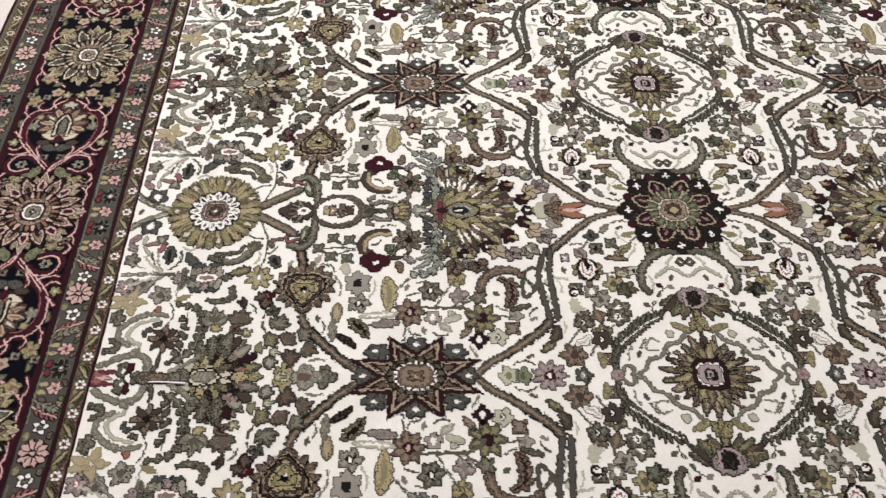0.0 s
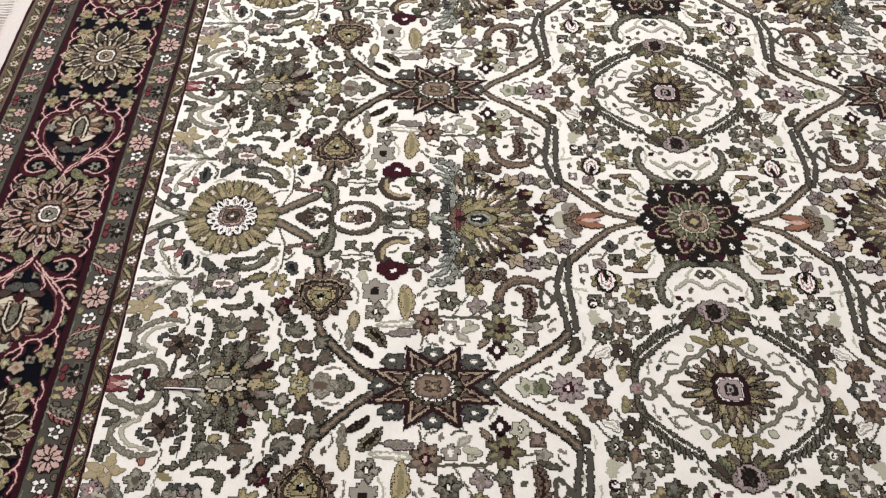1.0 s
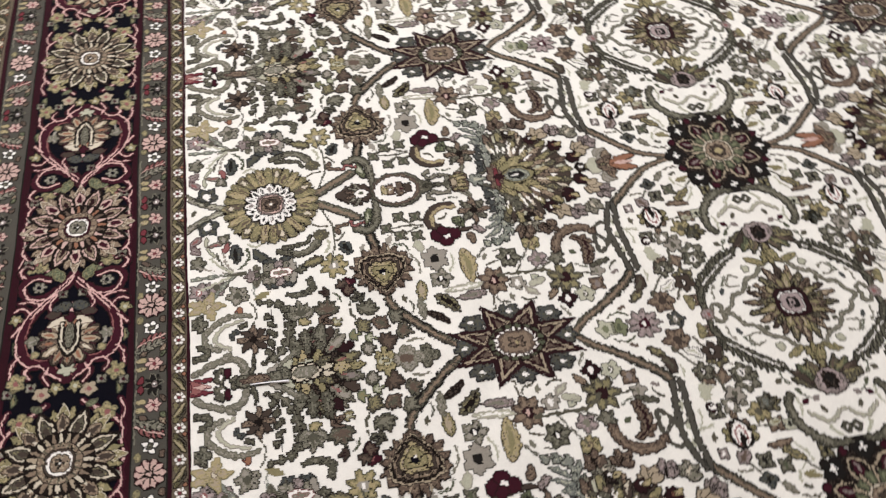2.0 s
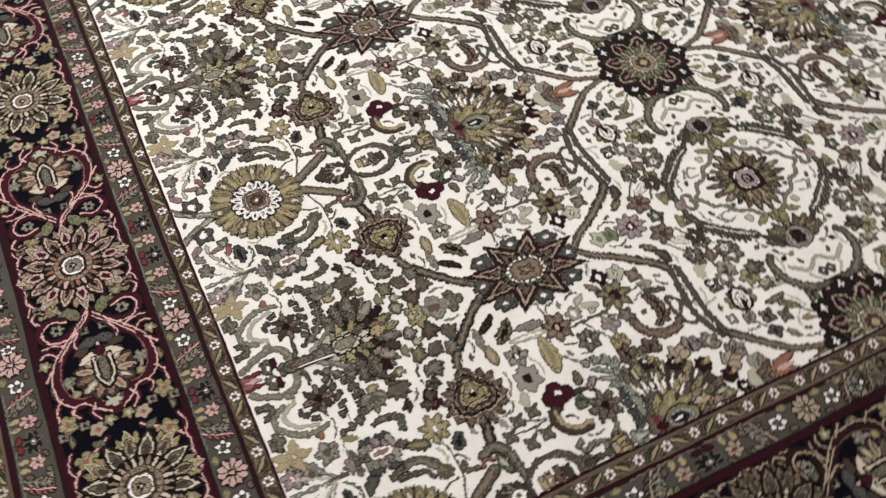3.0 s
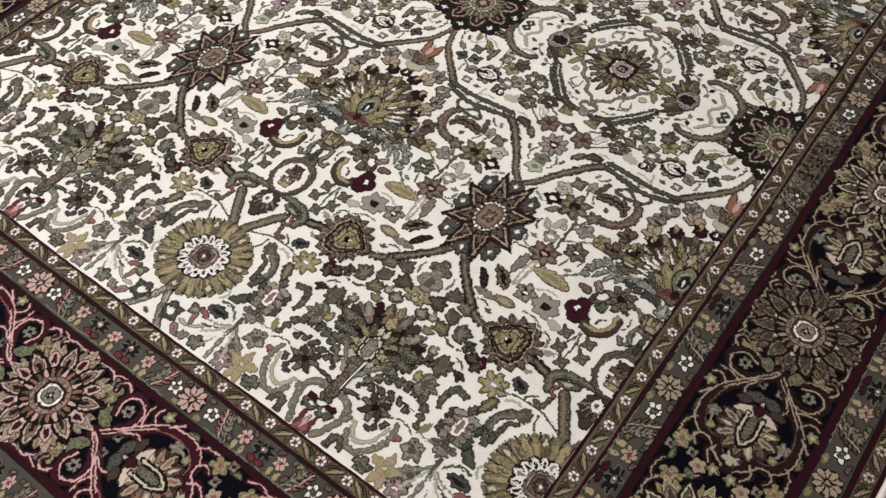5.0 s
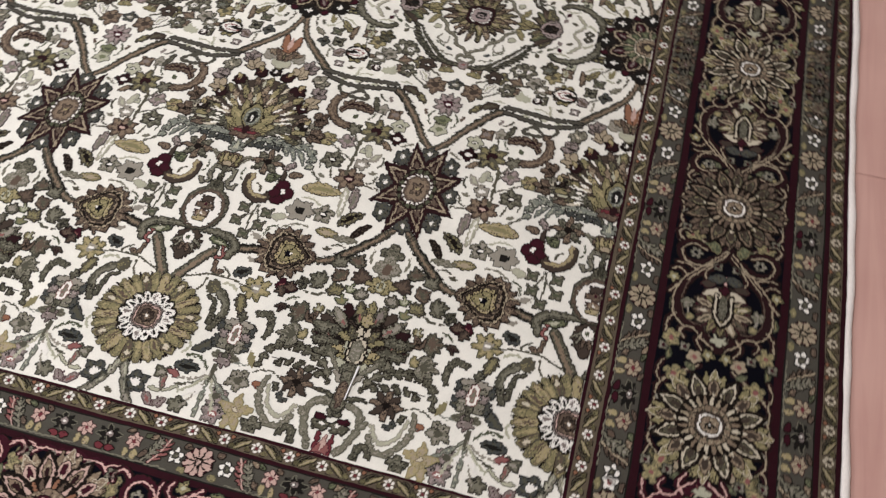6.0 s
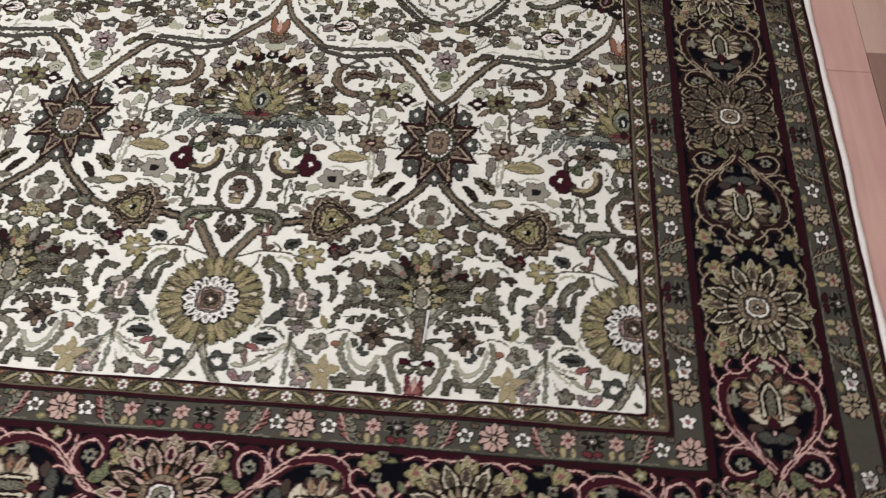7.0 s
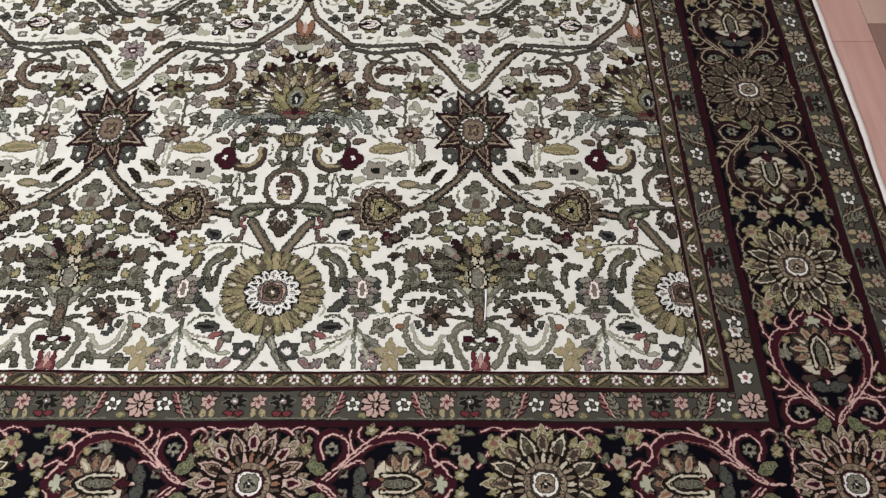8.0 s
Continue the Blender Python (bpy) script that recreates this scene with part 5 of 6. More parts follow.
def ribbons(first, rows):
    for k, (dye, line, w0, w1, pts) in enumerate(rows, first):
        spread("stem", ribbon, (pts, w0, w1, dye, line), patch(pts, w0 / 2 + 0.006), 0, 0, 1.05 + 0.02 * k, loose=True)


ribbons(0, (
    ("slate", "coal", 0.014, 0.012, ((0.220, 0.258), (0.240, 0.261), (0.253, 0.238), (0.249, 0.212))), ("brown", "umber", 0.008, 0.010, ((0.083, 0.351), (0.087, 0.330), (0.102, 0.330))), ("slate", None, 0.005, 0.004, ((0.009, 0.287), (0.041, 0.305), (0.083, 0.319), (0.133, 0.319), (0.184, 0.306))),
    ("slate", None, 0.006, 0.004, ((0.113, 0.517), (0.107, 0.489), (0.109, 0.447))), ("slate", None, 0.005, 0.004, ((0.111, 0.500), (0.097, 0.484), (0.085, 0.467))), ("slate", None, 0.005, 0.004, ((0.113, 0.511), (0.123, 0.484), (0.132, 0.467))),
    ("drab", "slate", 0.005, 0.004, ((0.299, 0.790), (0.274, 0.760), (0.271, 0.713), (0.271, 0.653))), ("slate", None, 0.005, 0.004, ((0.199, 0.739), (0.233, 0.716), (0.270, 0.694))),))
ribbons(8, (
    ("slate", None, 0.005, 0.004, ((0.245, 0.786), (0.263, 0.755), (0.270, 0.732))), ("slate", None, 0.005, 0.003, ((0.205, 0.656), (0.206, 0.684), (0.225, 0.701))), ("slate", None, 0.005, 0.004, ((0.294, 0.858), (0.291, 0.814))),
    ("slate", None, 0.005, 0.004, ((0.223, 1.029), (0.261, 1.036), (0.299, 1.028), (0.336, 0.993), (0.374, 0.963))), ("slate", None, 0.005, 0.004, ((0.179, 1.099), (0.182, 1.062))), ("drab", None, 0.005, 0.003, ((0.391, 1.015), (0.338, 1.047), (0.317, 1.073))),
    ("slate", None, 0.005, 0.003, ((0.131, 1.012), (0.085, 1.048), (0.049, 1.091))), ("slate", None, 0.005, 0.003, ((0.112, 1.122), (0.079, 1.159), (0.128, 1.171))),))
ribbons(16, (
    ("teal", None, 0.005, 0.003, ((0.191, 0.147), (0.221, 0.140), (0.251, 0.145))), ("slate", None, 0.005, 0.003, ((0.120, 0.066), (0.148, 0.077), (0.173, 0.093))), ("pale", "slate", 0.006, 0.004, ((0.076, 0.046), (0.104, 0.048), (0.126, 0.064))),))


def fill_field():
    """Small blossoms and leaves in the gaps that the large motifs leave."""
    rnd = random.Random(23)
    spots = [(rnd.uniform(0.004, AX - 0.004), rnd.uniform(FY + 0.012, MY - 0.004)) for k in range(6000)]
    for need, r in ((17.5, 0.0165), (14.0, 0.012), (11.5, 0.009)):
        m = int(need) + 1
        for x, y in spots:
            i, j = int(x / KNOT), int(y / KNOT)
            j0, i0 = max(0, j - m), max(0, i - m)
            patch = TAKEN[j0:j + m + 1, i0:i + m + 1]
            jj, ii = np.nonzero(patch)
            if len(ii) and np.min((ii + i0 - i) ** 2 + (jj + j0 - j) ** 2) < need * need:
                continue
            dye, line = rnd.choice((("slate", "coal"), ("grey", "slate"), ("brown", "umber"), ("drab", "umber"), ("lilac", "umber"), ("moss", "coal"), ("steel", "coal"), ("maroon", "umber")))
            if r > 0.009 and rnd.random() < 0.55:
                spread("blossom", petal_flower, (rnd.choice((4, 5)), r, dye, line, rnd.choice((("coal",), ("white",), ("umber", "white"), ("rose",))), rnd.choice((0, 45, 90)), 1.0), square(r + 0.006), round(x, 3), round(y, 3), 1)
            else:
                spread("leaf", small_leaf, (round(r * 2.2, 4), round(r * 0.95 + 0.003, 4), rnd.choice((20, 70, 110, 160)), 0, dye, None, line if r > 0.009 else None), square(r * 1.2 + 0.006), round(x, 3), round(y, 3), 1)


fill_field()


def curl_field():
    """Thin curling stems that wander through what ivory is left between the motifs."""
    rnd = random.Random(31)
    free = ~TAKEN
    for k in range(3):
        free = free & np.roll(free, 1, 0) & np.roll(free, -1, 0) & np.roll(free, 1, 1) & np.roll(free, -1, 1)
    for n in range(2500):
        x, y = rnd.uniform(0.01, AX - 0.01), rnd.uniform(0.03, MY - 0.01)
        a, turn = rnd.uniform(0, 360), rnd.choice((-1, 1)) * rnd.uniform(4, 11)
        pts = []
        for k in range(14):
            i, j = int(x / KNOT), int(y / KNOT)
            if not (0 <= i < NI and 0 <= j < NJ) or not free[j, i]:
                break
            pts.append((round(x, 4), round(y, 4)))
            x, y, a = x + 0.0045 * math.cos(radians(a)), y + 0.0045 * math.sin(radians(a)), a + turn
        if len(pts) < 7:
            continue
        xs, ys = [p[0] for p in pts], [p[1] for p in pts]
        pts = tuple(pts[::3] + pts[-1:])
        spread("stem", thin_stem, (pts, rnd.choice(("slate", "moss", "grey", "drab", "pale"))), (max(0, min(xs) - 0.01), max(xs) + 0.01, max(0, min(ys) - 0.01), max(ys) + 0.01), 0, 0, 1, loose=True)
        i0, i1, j0, j1 = int(min(xs) / KNOT) - 3, int(max(xs) / KNOT) + 4, int(min(ys) / KNOT) - 3, int(max(ys) / KNOT) + 4
        free[max(0, j0):j1, max(0, i0):i1] = False


curl_field()


# ---- borders ----
ROUGH = 0.75


def border_rosette(c, kind):
    """A rosette of the main border: eight kite petals lined in cream, eight ragged lobes, a ring of rays and a light octagon."""
    warm = kind == "pink"
    # brown: the pink rosette with the side's nap shading put into its dyes
    dark = kind == "brown"
    for k in range(8):
        th = radians(45 * k)
        u, v = math.cos(th), math.sin(th)
        for q, far in ((-0.34, 0.100), (0.34, 0.100), (-0.17, 0.114), (0.17, 0.114), (0, 0.120)):
            c.put(c.leaf(0.046 * u, 0.046 * v, far * math.cos(th + q), far * math.sin(th + q), 0.026, 0, 0.3, 3), "tan" if warm else "brown" if dark else "olive", "umber" if q or dark else "cream", False)
        c.put(c.leaf(0.056 * u, 0.056 * v, 0.100 * u, 0.100 * v, 0.024), "blush" if warm else "drab" if dark else "tan", "umber", False)
        c.put(c.leaf(0.066 * u, 0.066 * v, 0.094 * u, 0.094 * v, 0.012), "maroon" if warm else "bark")
        c.put(c.leaf(0.060 * u, 0.060 * v, 0.072 * u, 0.072 * v, 0.007), "cream")
    for k in range(8):
        th = radians(22.5 + 45 * k)
        u, v = math.cos(th), math.sin(th)
        c.put(c.leaf(0.044 * u, 0.044 * v, 0.116 * u, 0.116 * v, 0.038, 0, 0.15, 4, 0.9), "umber", "umber", False)
        c.put(c.leaf(0.050 * u, 0.050 * v, 0.107 * u, 0.107 * v, 0.030, 0, 0.2, 4, 0.9), "blush" if warm else "tan" if dark else "cream")
        c.put(c.leaf(0.054 * u, 0.054 * v, 0.098 * u, 0.098 * v, 0.0175, 0, 0.15, 3, 0.9), "tan" if warm else "drab", "umber", False)
        c.put(c.leaf(0.060 * u, 0.060 * v, 0.084 * u, 0.084 * v, 0.010), "garnet" if warm else "bark")
    c.put(c.disc(0, 0, 0.064), "umber")
    for k in range(24):
        th = radians(15 * k)
        u, v = math.cos(th), math.sin(th)
        c.put(c.leaf(0.036 * u, 0.036 * v, 0.061 * u, 0.061 * v, 0.0075, 0, 0, 1, 0.5), (("rust", "blush", "brown") if warm else ("beige", "tan", "brown") if dark else ("cream", "tan", "beige"))[k % 3])
    c.put(c.disc(0, 0, 0.040), "tan" if warm else "tan", "umber", False)
    for k in range(16):
        th = radians(22.5 * k)
        c.put(c.stroke([(0.028 * math.cos(th), 0.028 * math.sin(th)), (0.041 * math.cos(th), 0.041 * math.sin(th))], 0.003), "brown" if warm else "drab")
    c.put(c.disc(0, 0, 0.027, power=2.8), "maroon" if warm else "bark", "umber", False)
    c.put(c.disc(0, 0, 0.0225, power=2.8), "white")
    c.put(c.disc(0, 0, 0.017, power=2.8), "grey" if warm else "tan", "coal", False)
    c.put(c.radial(0, 0, 0.010, 0.010, 4, 0.3, 1.0), "coal")
    c.put(c.disc(0, 0, 0.0028), "white")


def rosette_ring(c, line):
    """Maroon and pink tendrils with blossoms that frame a border rosette; the border runs along y."""
    for sx in (-1, 1):
        for sy in (-1, 1):
            q = [(sx * a, sy * b) for a, b in ((0.115, 0.0), (0.108, 0.030), (0.109, 0.058), (0.088, 0.084), (0.060, 0.104), (0.034, 0.124))]
            c.put(c.stroke(q, 0.014) | c.stroke([(sx * 0.104, sy * 0.066), (sx * 0.113, sy * 0.092), (sx * 0.104, sy * 0.118)], 0.012), "maroon" if line == "pink" else "garnet")
            c.put(c.stroke(q, 0.0026, None, 0.0010, 0.009), line)
            c.put(c.stroke([(sx * 0.104, sy * 0.066), (sx * 0.113, sy * 0.092), (sx * 0.104, sy * 0.118)], 0.0028), line)
            c.put(c.radial(sx * 0.078, sy * 0.094, 0.023, 0.019, 5, 0.5, 0.8, 90), "olive", "drab")
            c.put(c.disc(sx * 0.080, sy * 0.092, 0.006), "rose")
            c.put(c.disc(sx * 0.100, sy * 0.036, 0.008, 0.0055), "ash", "slate")
            c.put(c.leaf(sx * 0.040, sy * 0.112, sx * 0.062, sy * 0.122, 0.013), "moss", "drab")
            c.put(c.radial(sx * 0.092, sy * 0.014, 0.010, 0.010, 4, 0.5, 0.8), "olive", "drab")


def border_palmette(c, warm):
    """A round palmette of the main border, pointing along +y: ragged rust and beige petals round a white arch."""
    c.put(c.radial(0, 0.004, 0.062, 0.062, 13, 0.80, 0.8, 90), "bark", "umber", False)
    for k in range(13):
        th = radians(90 + 360 / 13 * k)
        u, v = math.cos(th), math.sin(th)
        c.put(c.leaf(0.022 * u, 0.004 + 0.022 * v, 0.060 * u, 0.004 + 0.060 * v, 0.019, 0, 0.25, 3), (warm, "beige", "brown", "beige")[k % 4], "umber", False)
        c.put(c.leaf(0.030 * u, 0.004 + 0.030 * v, 0.054 * u, 0.004 + 0.054 * v, 0.006), ("rust", "rust", "cream")[k % 3] if warm == "tan" else ("brown", "cream", "drab")[k % 3])
        h = th + math.pi / 13
        c.put(c.stroke([(0.034 * math.cos(h), 0.004 + 0.034 * math.sin(h)), (0.056 * math.cos(h), 0.004 + 0.056 * math.sin(h))], 0.003), "maroon")
    for s in (-1, 1):
        c.put(c.leaf(s * 0.008, -0.048, s * 0.044, -0.030, 0.018, 0, 0.2), "cream", "maroon", False)
        c.put(c.stroke([(s * 0.016, -0.034), (s * 0.017, 0.008), (s * 0.008, 0.032), (0, 0.040)], 0.012), "umber")
        c.put(c.stroke([(s * 0.016, -0.034), (s * 0.016, 0.008), (s * 0.007, 0.030), (0, 0.036)], 0.0045), "cream")
    c.put(c.leaf(0, -0.034, 0, 0.028, 0.022, 0, 0, 1, 0.5), "umber")
    c.put(c.leaf(0, -0.030, 0, 0.022, 0.014, 0, 0, 1, 0.5), "slate", "grey", False)
    c.put(c.radial(0, -0.048, 0.012, 0.012, 4, 0.5, 0.9, 90), "maroon", "umber", False)


def cartouche(c, edge):
    """The maroon stems with pink rims that close round a border palmette and fork below it."""
    for s in (-1, 1):
        q = [(s * a, b) for a, b in ((0.0, -0.158), (0.014, -0.132), (0.048, -0.096), (0.080, -0.058), (0.093, -0.014), (0.090, 0.026), (0.068, 0.052), (0.042, 0.056), (0.026, 0.076), (0.0, 0.094))]
        w = [(s * 0.030, -0.122), (s * 0.062, -0.104), (s * 0.092, -0.112), (s * 0.102, -0.140), (s * 0.080, -0.158), (s * 0.052, -0.150)]
        spurs = [[(s * a, b) for a, b in spur] for spur in (
            ((0.078, -0.066), (0.096, -0.084), (0.112, -0.078)), ((0.098, -0.040), (0.112, -0.020)), ((0.092, 0.030), (0.106, 0.048), (0.108, 0.078)),
            ((0.034, 0.064), (0.044, 0.082), (0.032, 0.104)), ((0.060, -0.086), (0.080, -0.098), (0.106, -0.098)), ((0.066, 0.054), (0.080, 0.068), (0.070, 0.084)),
            ((0.098, -0.160), (0.110, -0.176), (0.098, -0.192), (0.086, -0.186)), ((0.030, -0.108), (0.044, -0.084), (0.040, -0.070)))]
        body = c.stroke(q, 0.022) | c.stroke(w, 0.016)
        for spur in spurs:
            body |= c.stroke(spur, 0.015, 0.011)
        # beige edge: a darker stem dye stands for the side's nap shading
        stem = "maroon" if edge == "pink" else "garnet"
        c.put(body, stem, "umber", False)
        c.put(c.stroke(q, 0.019), stem)
        for line in [[(a + s * 0.009 * (1 if b > -0.14 else 0.2), b + 0.002) for a, b in q], [(a - s * 0.004, b + 0.004) for a, b in w]] + spurs:
            c.put(c.stroke(line, 0.0026, 0.0022, 0.0010, 0.008), edge)
        c.put(c.stroke([(a - s * 0.009, b - 0.008) for a, b in q[3:]], 0.0025), "rose" if edge == "pink" else "brown")
        c.put(c.stroke([(a - s * 0.002, b) for a, b in q[:4]], 0.003), edge)
        c.put(c.radial(s * 0.068, -0.132, 0.014, 0.014, 6, 0.5, 0.8), "grey", "coal")
        c.put(c.disc(s * 0.068, -0.132, 0.005), "navy")
        c.put(c.leaf(s * 0.022, -0.142, s * 0.042, -0.178, 0.022, 0, 0.2), "moss", "olive")
        c.put(c.radial(s * 0.072, -0.002, 0.014, 0.014, 5, 0.5, 0.8), "grey", "slate")
        c.put(c.stroke([(s * 0.072, 0.010), (s * 0.066, 0.026)], 0.004), "ash")
        c.put(c.disc(s * 0.064, 0.030, 0.008), "olive", "drab")
        c.put(c.radial(s * 0.094, 0.090, 0.019, 0.021, 5, 0.5, 0.8), "olive", "drab")
        c.put(c.disc(s * 0.094, 0.090, 0.005), "rose")
        c.put(c.radial(s * 0.066, -0.184, 0.014, 0.012, 5, 0.5, 0.8), "olive", "drab")
        c.put(c.leaf(s * 0.020, -0.062, s * 0.050, -0.056, 0.018), "bark", "maroon")
    c.put(c.radial(0, 0.072, 0.017, 0.016, 5, 0.45, 0.9, 90), "pale", "slate")
    c.put(c.stroke([(0, -0.060), (0, -0.084)], 0.006), "pink", "maroon")
    for s in (-1, 1):
        c.put(c.leaf(0, -0.080, s * 0.036, -0.072, 0.022), "steel", "coal")
    c.put(c.stroke([(0, -0.158), (0, -0.184)], 0.005), "pink", "maroon")


def guard_flower(c, petal, edge):
    c.put(c.radial(0, 0, 0.028, 0.028, 10, 0.88, 1.0, 18), edge, "umber")
    for k in range(10):
        th = radians(18 + 36 * k)
        c.put(c.leaf(0.007 * math.cos(th), 0.007 * math.sin(th), 0.029 * math.cos(th), 0.029 * math.sin(th), 0.0125, 0, 0, 1, 0.5), petal)
    for k in range(10):
        th = radians(36 * k)
        c.put(c.stroke([(0.006 * math.cos(th), 0.006 * math.sin(th)), (0.019 * math.cos(th), 0.019 * math.sin(th))], 0.0032), "umber")
    c.put(c.disc(0, 0, 0.0085), "umber")
    c.put(c.radial(0, 0, 0.006, 0.006, 4, 0.4, 1.0), petal)


def guard_filling(c, petal, quill, double):
    """Between two guard flowers: white sprigs, slanting toothed leaves, small flowers and dark pinwheels on red leaves; runs along x."""
    spread_ = 0.047 if double else 0.0
    for x in ((-0.098, 0.0, 0.098) if double else (-0.046, 0.046)):
        for k in range(6):
            th = radians(60 * k + 30)
            c.put(c.leaf(x, 0.006, x + 0.016 * math.cos(th), 0.006 + 0.016 * math.sin(th), 0.010), petal, "maroon", False)
        c.put(c.disc(x, 0.006, 0.004), "red")
        for d in (-0.009, 0.009):
            c.put(c.disc(x + d, -0.018, 0.005, 0.009), "gold", "drab", False)
    for x in ((-spread_, spread_) if double else (0.0,)):
        for k in range(8):
            th = radians(45 * k + 12)
            c.put(c.leaf(x, 0.006, x + 0.026 * math.cos(th), 0.006 + 0.019 * math.sin(th), 0.010), "coal", None if k % 2 else "grey", False)
        c.put(c.disc(x, 0.007, 0.007, 0.006), "lilac", "umber", False)
        c.put(c.disc(x, 0.007, 0.0025), "white")
        for d in (-1, 1):
            c.put(c.leaf(x + d * 0.002, -0.020, x + d * 0.019, -0.017, 0.011), "red" if petal == "blush" else "maroon", "umber", False)
    side = 0.152 if double else 0.100
    for s in (-1, 1):
        q = [(s * (side - 0.012), -0.026), (s * side, -0.004), (s * (side + 0.012), 0.026)]
        c.put(c.frond(q, 0.004, 0.009, 0.011, fat=0.5), quill, "umber", False)
        c.put(c.stroke(q, 0.003), petal)
        q = [(a - s * 0.014, b) for a, b in q]
        c.put(c.frond(q, 0.004, 0.008, 0.011, fat=0.5), "grey", "coal", False)
        x = s * (side + 0.032)
        for k in range(5):
            th = radians(72 * k + 20)
            c.put(c.leaf(x + 0.003 * math.cos(th), 0.003 * math.sin(th), x + 0.016 * math.cos(th), 0.016 * math.sin(th), 0.010, 0, 0.1, 2, 0.5), "white", "coal", False)
        c.put(c.disc(x, 0, 0.0055), "slate", "coal", False)
        c.put(c.disc(s * (side + 0.052), -0.022, 0.008, 0.006), "olive", "drab", False)
        c.put(c.disc(s * (side + 0.050), 0.022, 0.007, 0.005), "brown", "umber", False)
        for q, dye in ((0.018, "tan"), (0.030, "moss"), (0.066, "brown")):
            c.put(c.leaf(s * (side - q - 0.008), 0.020, s * (side - q + 0.006), 0.027, 0.008), dye, "umber", False)
        c.put(c.leaf(s * (side - 0.034), -0.020, s * (side - 0.024), -0.006, 0.010), "brown", "coal", False)
        c.put(c.stroke([(s * (side + 0.024), -0.029), (s * (side - 0.07), -0.029), (s * 0.01, -0.028)], 0.0026), "grey")


def band_flower(c, dye, eye):
    for k in range(6):
        th = radians(90 + 60 * k)
        c.put(c.disc(0.0078 * math.cos(th), 0.0078 * math.sin(th), 0.0032), dye)
    c.put(c.disc(0, 0, 0.0032), eye)
    for s in (-1, 1):
        c.put(c.disc(s * 0.017, -0.007, 0.006, 0.004), "olive")


def band_leaf(c):
    for d, dye in ((-0.006, "drab"), (0.006, "olive")):
        c.put(c.leaf(-0.016 + d, -0.011, 0.014 + d, 0.011, 0.009, 0, 0.2), dye, "umber", False)
        c.put(c.stroke([(-0.012 + d, -0.008), (0.010 + d, 0.008)], 0.0022), "beige" if d > 0 else "umber")
    c.put(c.disc(0.018, -0.008, 0.005, 0.004), "brown", "umber", False)
    c.put(c.disc(-0.017, 0.008, 0.004, 0.004), "rust", "umber", False)


def along(name, parent, mesh, spots, flip=False, label=""):
    """Lay one motif at rows of x, y, turn; flip mirrors it across the border's run."""
    for x, y, turn, *mirror in spots:
        m = Matrix.Translation((x, y, 0)) @ Matrix.Rotation(radians(turn), 4, "Z")
        if mirror and mirror[0]:
            m = m @ Matrix.Diagonal((-1, 1, 1, 1))
        lay(name, mesh, parent, m, label)


def four(x, y, turn=0):
    """A place on the near right quarter of a border and its three mirror images."""
    spots = [(x, y, turn)]
    if abs(x) > 1e-6:
        spots.append((-x, y, -turn))
    if abs(y - MY) > 1e-6:
        spots += [(a, FAR - b, 180 - t) for a, b, t in list(spots)]
    return spots


BX, BY = 1.135, -0.228
warm_disc = woven("rosette", border_rosette, ("pink",), square(0.126), 4)
gold_disc = woven("rosette", border_rosette, ("gold",), square(0.126), 4)
# side copies: the long edges' nap shading is put into their dyes
shaded_disc = woven("rosette", border_rosette, ("brown",), square(0.126), 4)
frame_of_rosette = woven("tendril", rosette_ring, ("pink",), square(0.125, 0.135), 1)
shaded_frame = woven("tendril", rosette_ring, ("beige",), square(0.125, 0.135), 1)
round_palmette = woven("palmette", border_palmette, ("tan",), square(0.075), 4)
stems = woven("cartouche", cartouche, ("pink",), (-0.118, 0.118, -0.20, 0.115), 2)
shaded_stems = woven("cartouche", cartouche, ("beige",), (-0.118, 0.118, -0.20, 0.115), 2)
shaded_palmette = woven("palmette", border_palmette, ("olive",), square(0.075), 4)
border = bands[7]
along("rosette", border, warm_disc, four(0, BY, 0) + four(BX, BY, 0), label="pink and brown border rosette")
along("rosette", border, shaded_disc, four(BX, 0.798, 0), label="border rosette darkened to brown and tan by painted nap shading")
along("rosette", border, gold_disc, four(0.552, BY, 0) + four(BX, 0.262, 0) + four(BX, 1.252, 0), label="beige and olive border rosette")
along("tendril", border, frame_of_rosette, four(0.552, BY, 90) + four(0, BY, 90) + four(BX, BY))
along("tendril", border, shaded_frame, four(BX, 0.262) + four(BX, 0.798) + four(BX, 1.252))
# palmettes point to the gold rosettes: along the fringed end (turned by -90 or 90) and along the sides
for x, y, turn in ((0.282, BY, -90), (0.816, BY, 90), (BX, 0.050, 0), (BX, 0.524, 180), (BX, 1.045, 0)):
    # farther along the sides: duller copies, nap shading painted into the dyes
    on_side = y > 0.3
    along("cartouche", border, shaded_stems if on_side else stems, four(x, y, turn), label="stem dulled to garnet and beige by painted nap shading" if on_side else "maroon stem with pink edges")
    along("palmette", border, shaded_palmette if on_side else round_palmette, four(x, y, turn), label="border palmette dulled to olive and beige by painted nap shading" if on_side else "rust and beige border palmette")

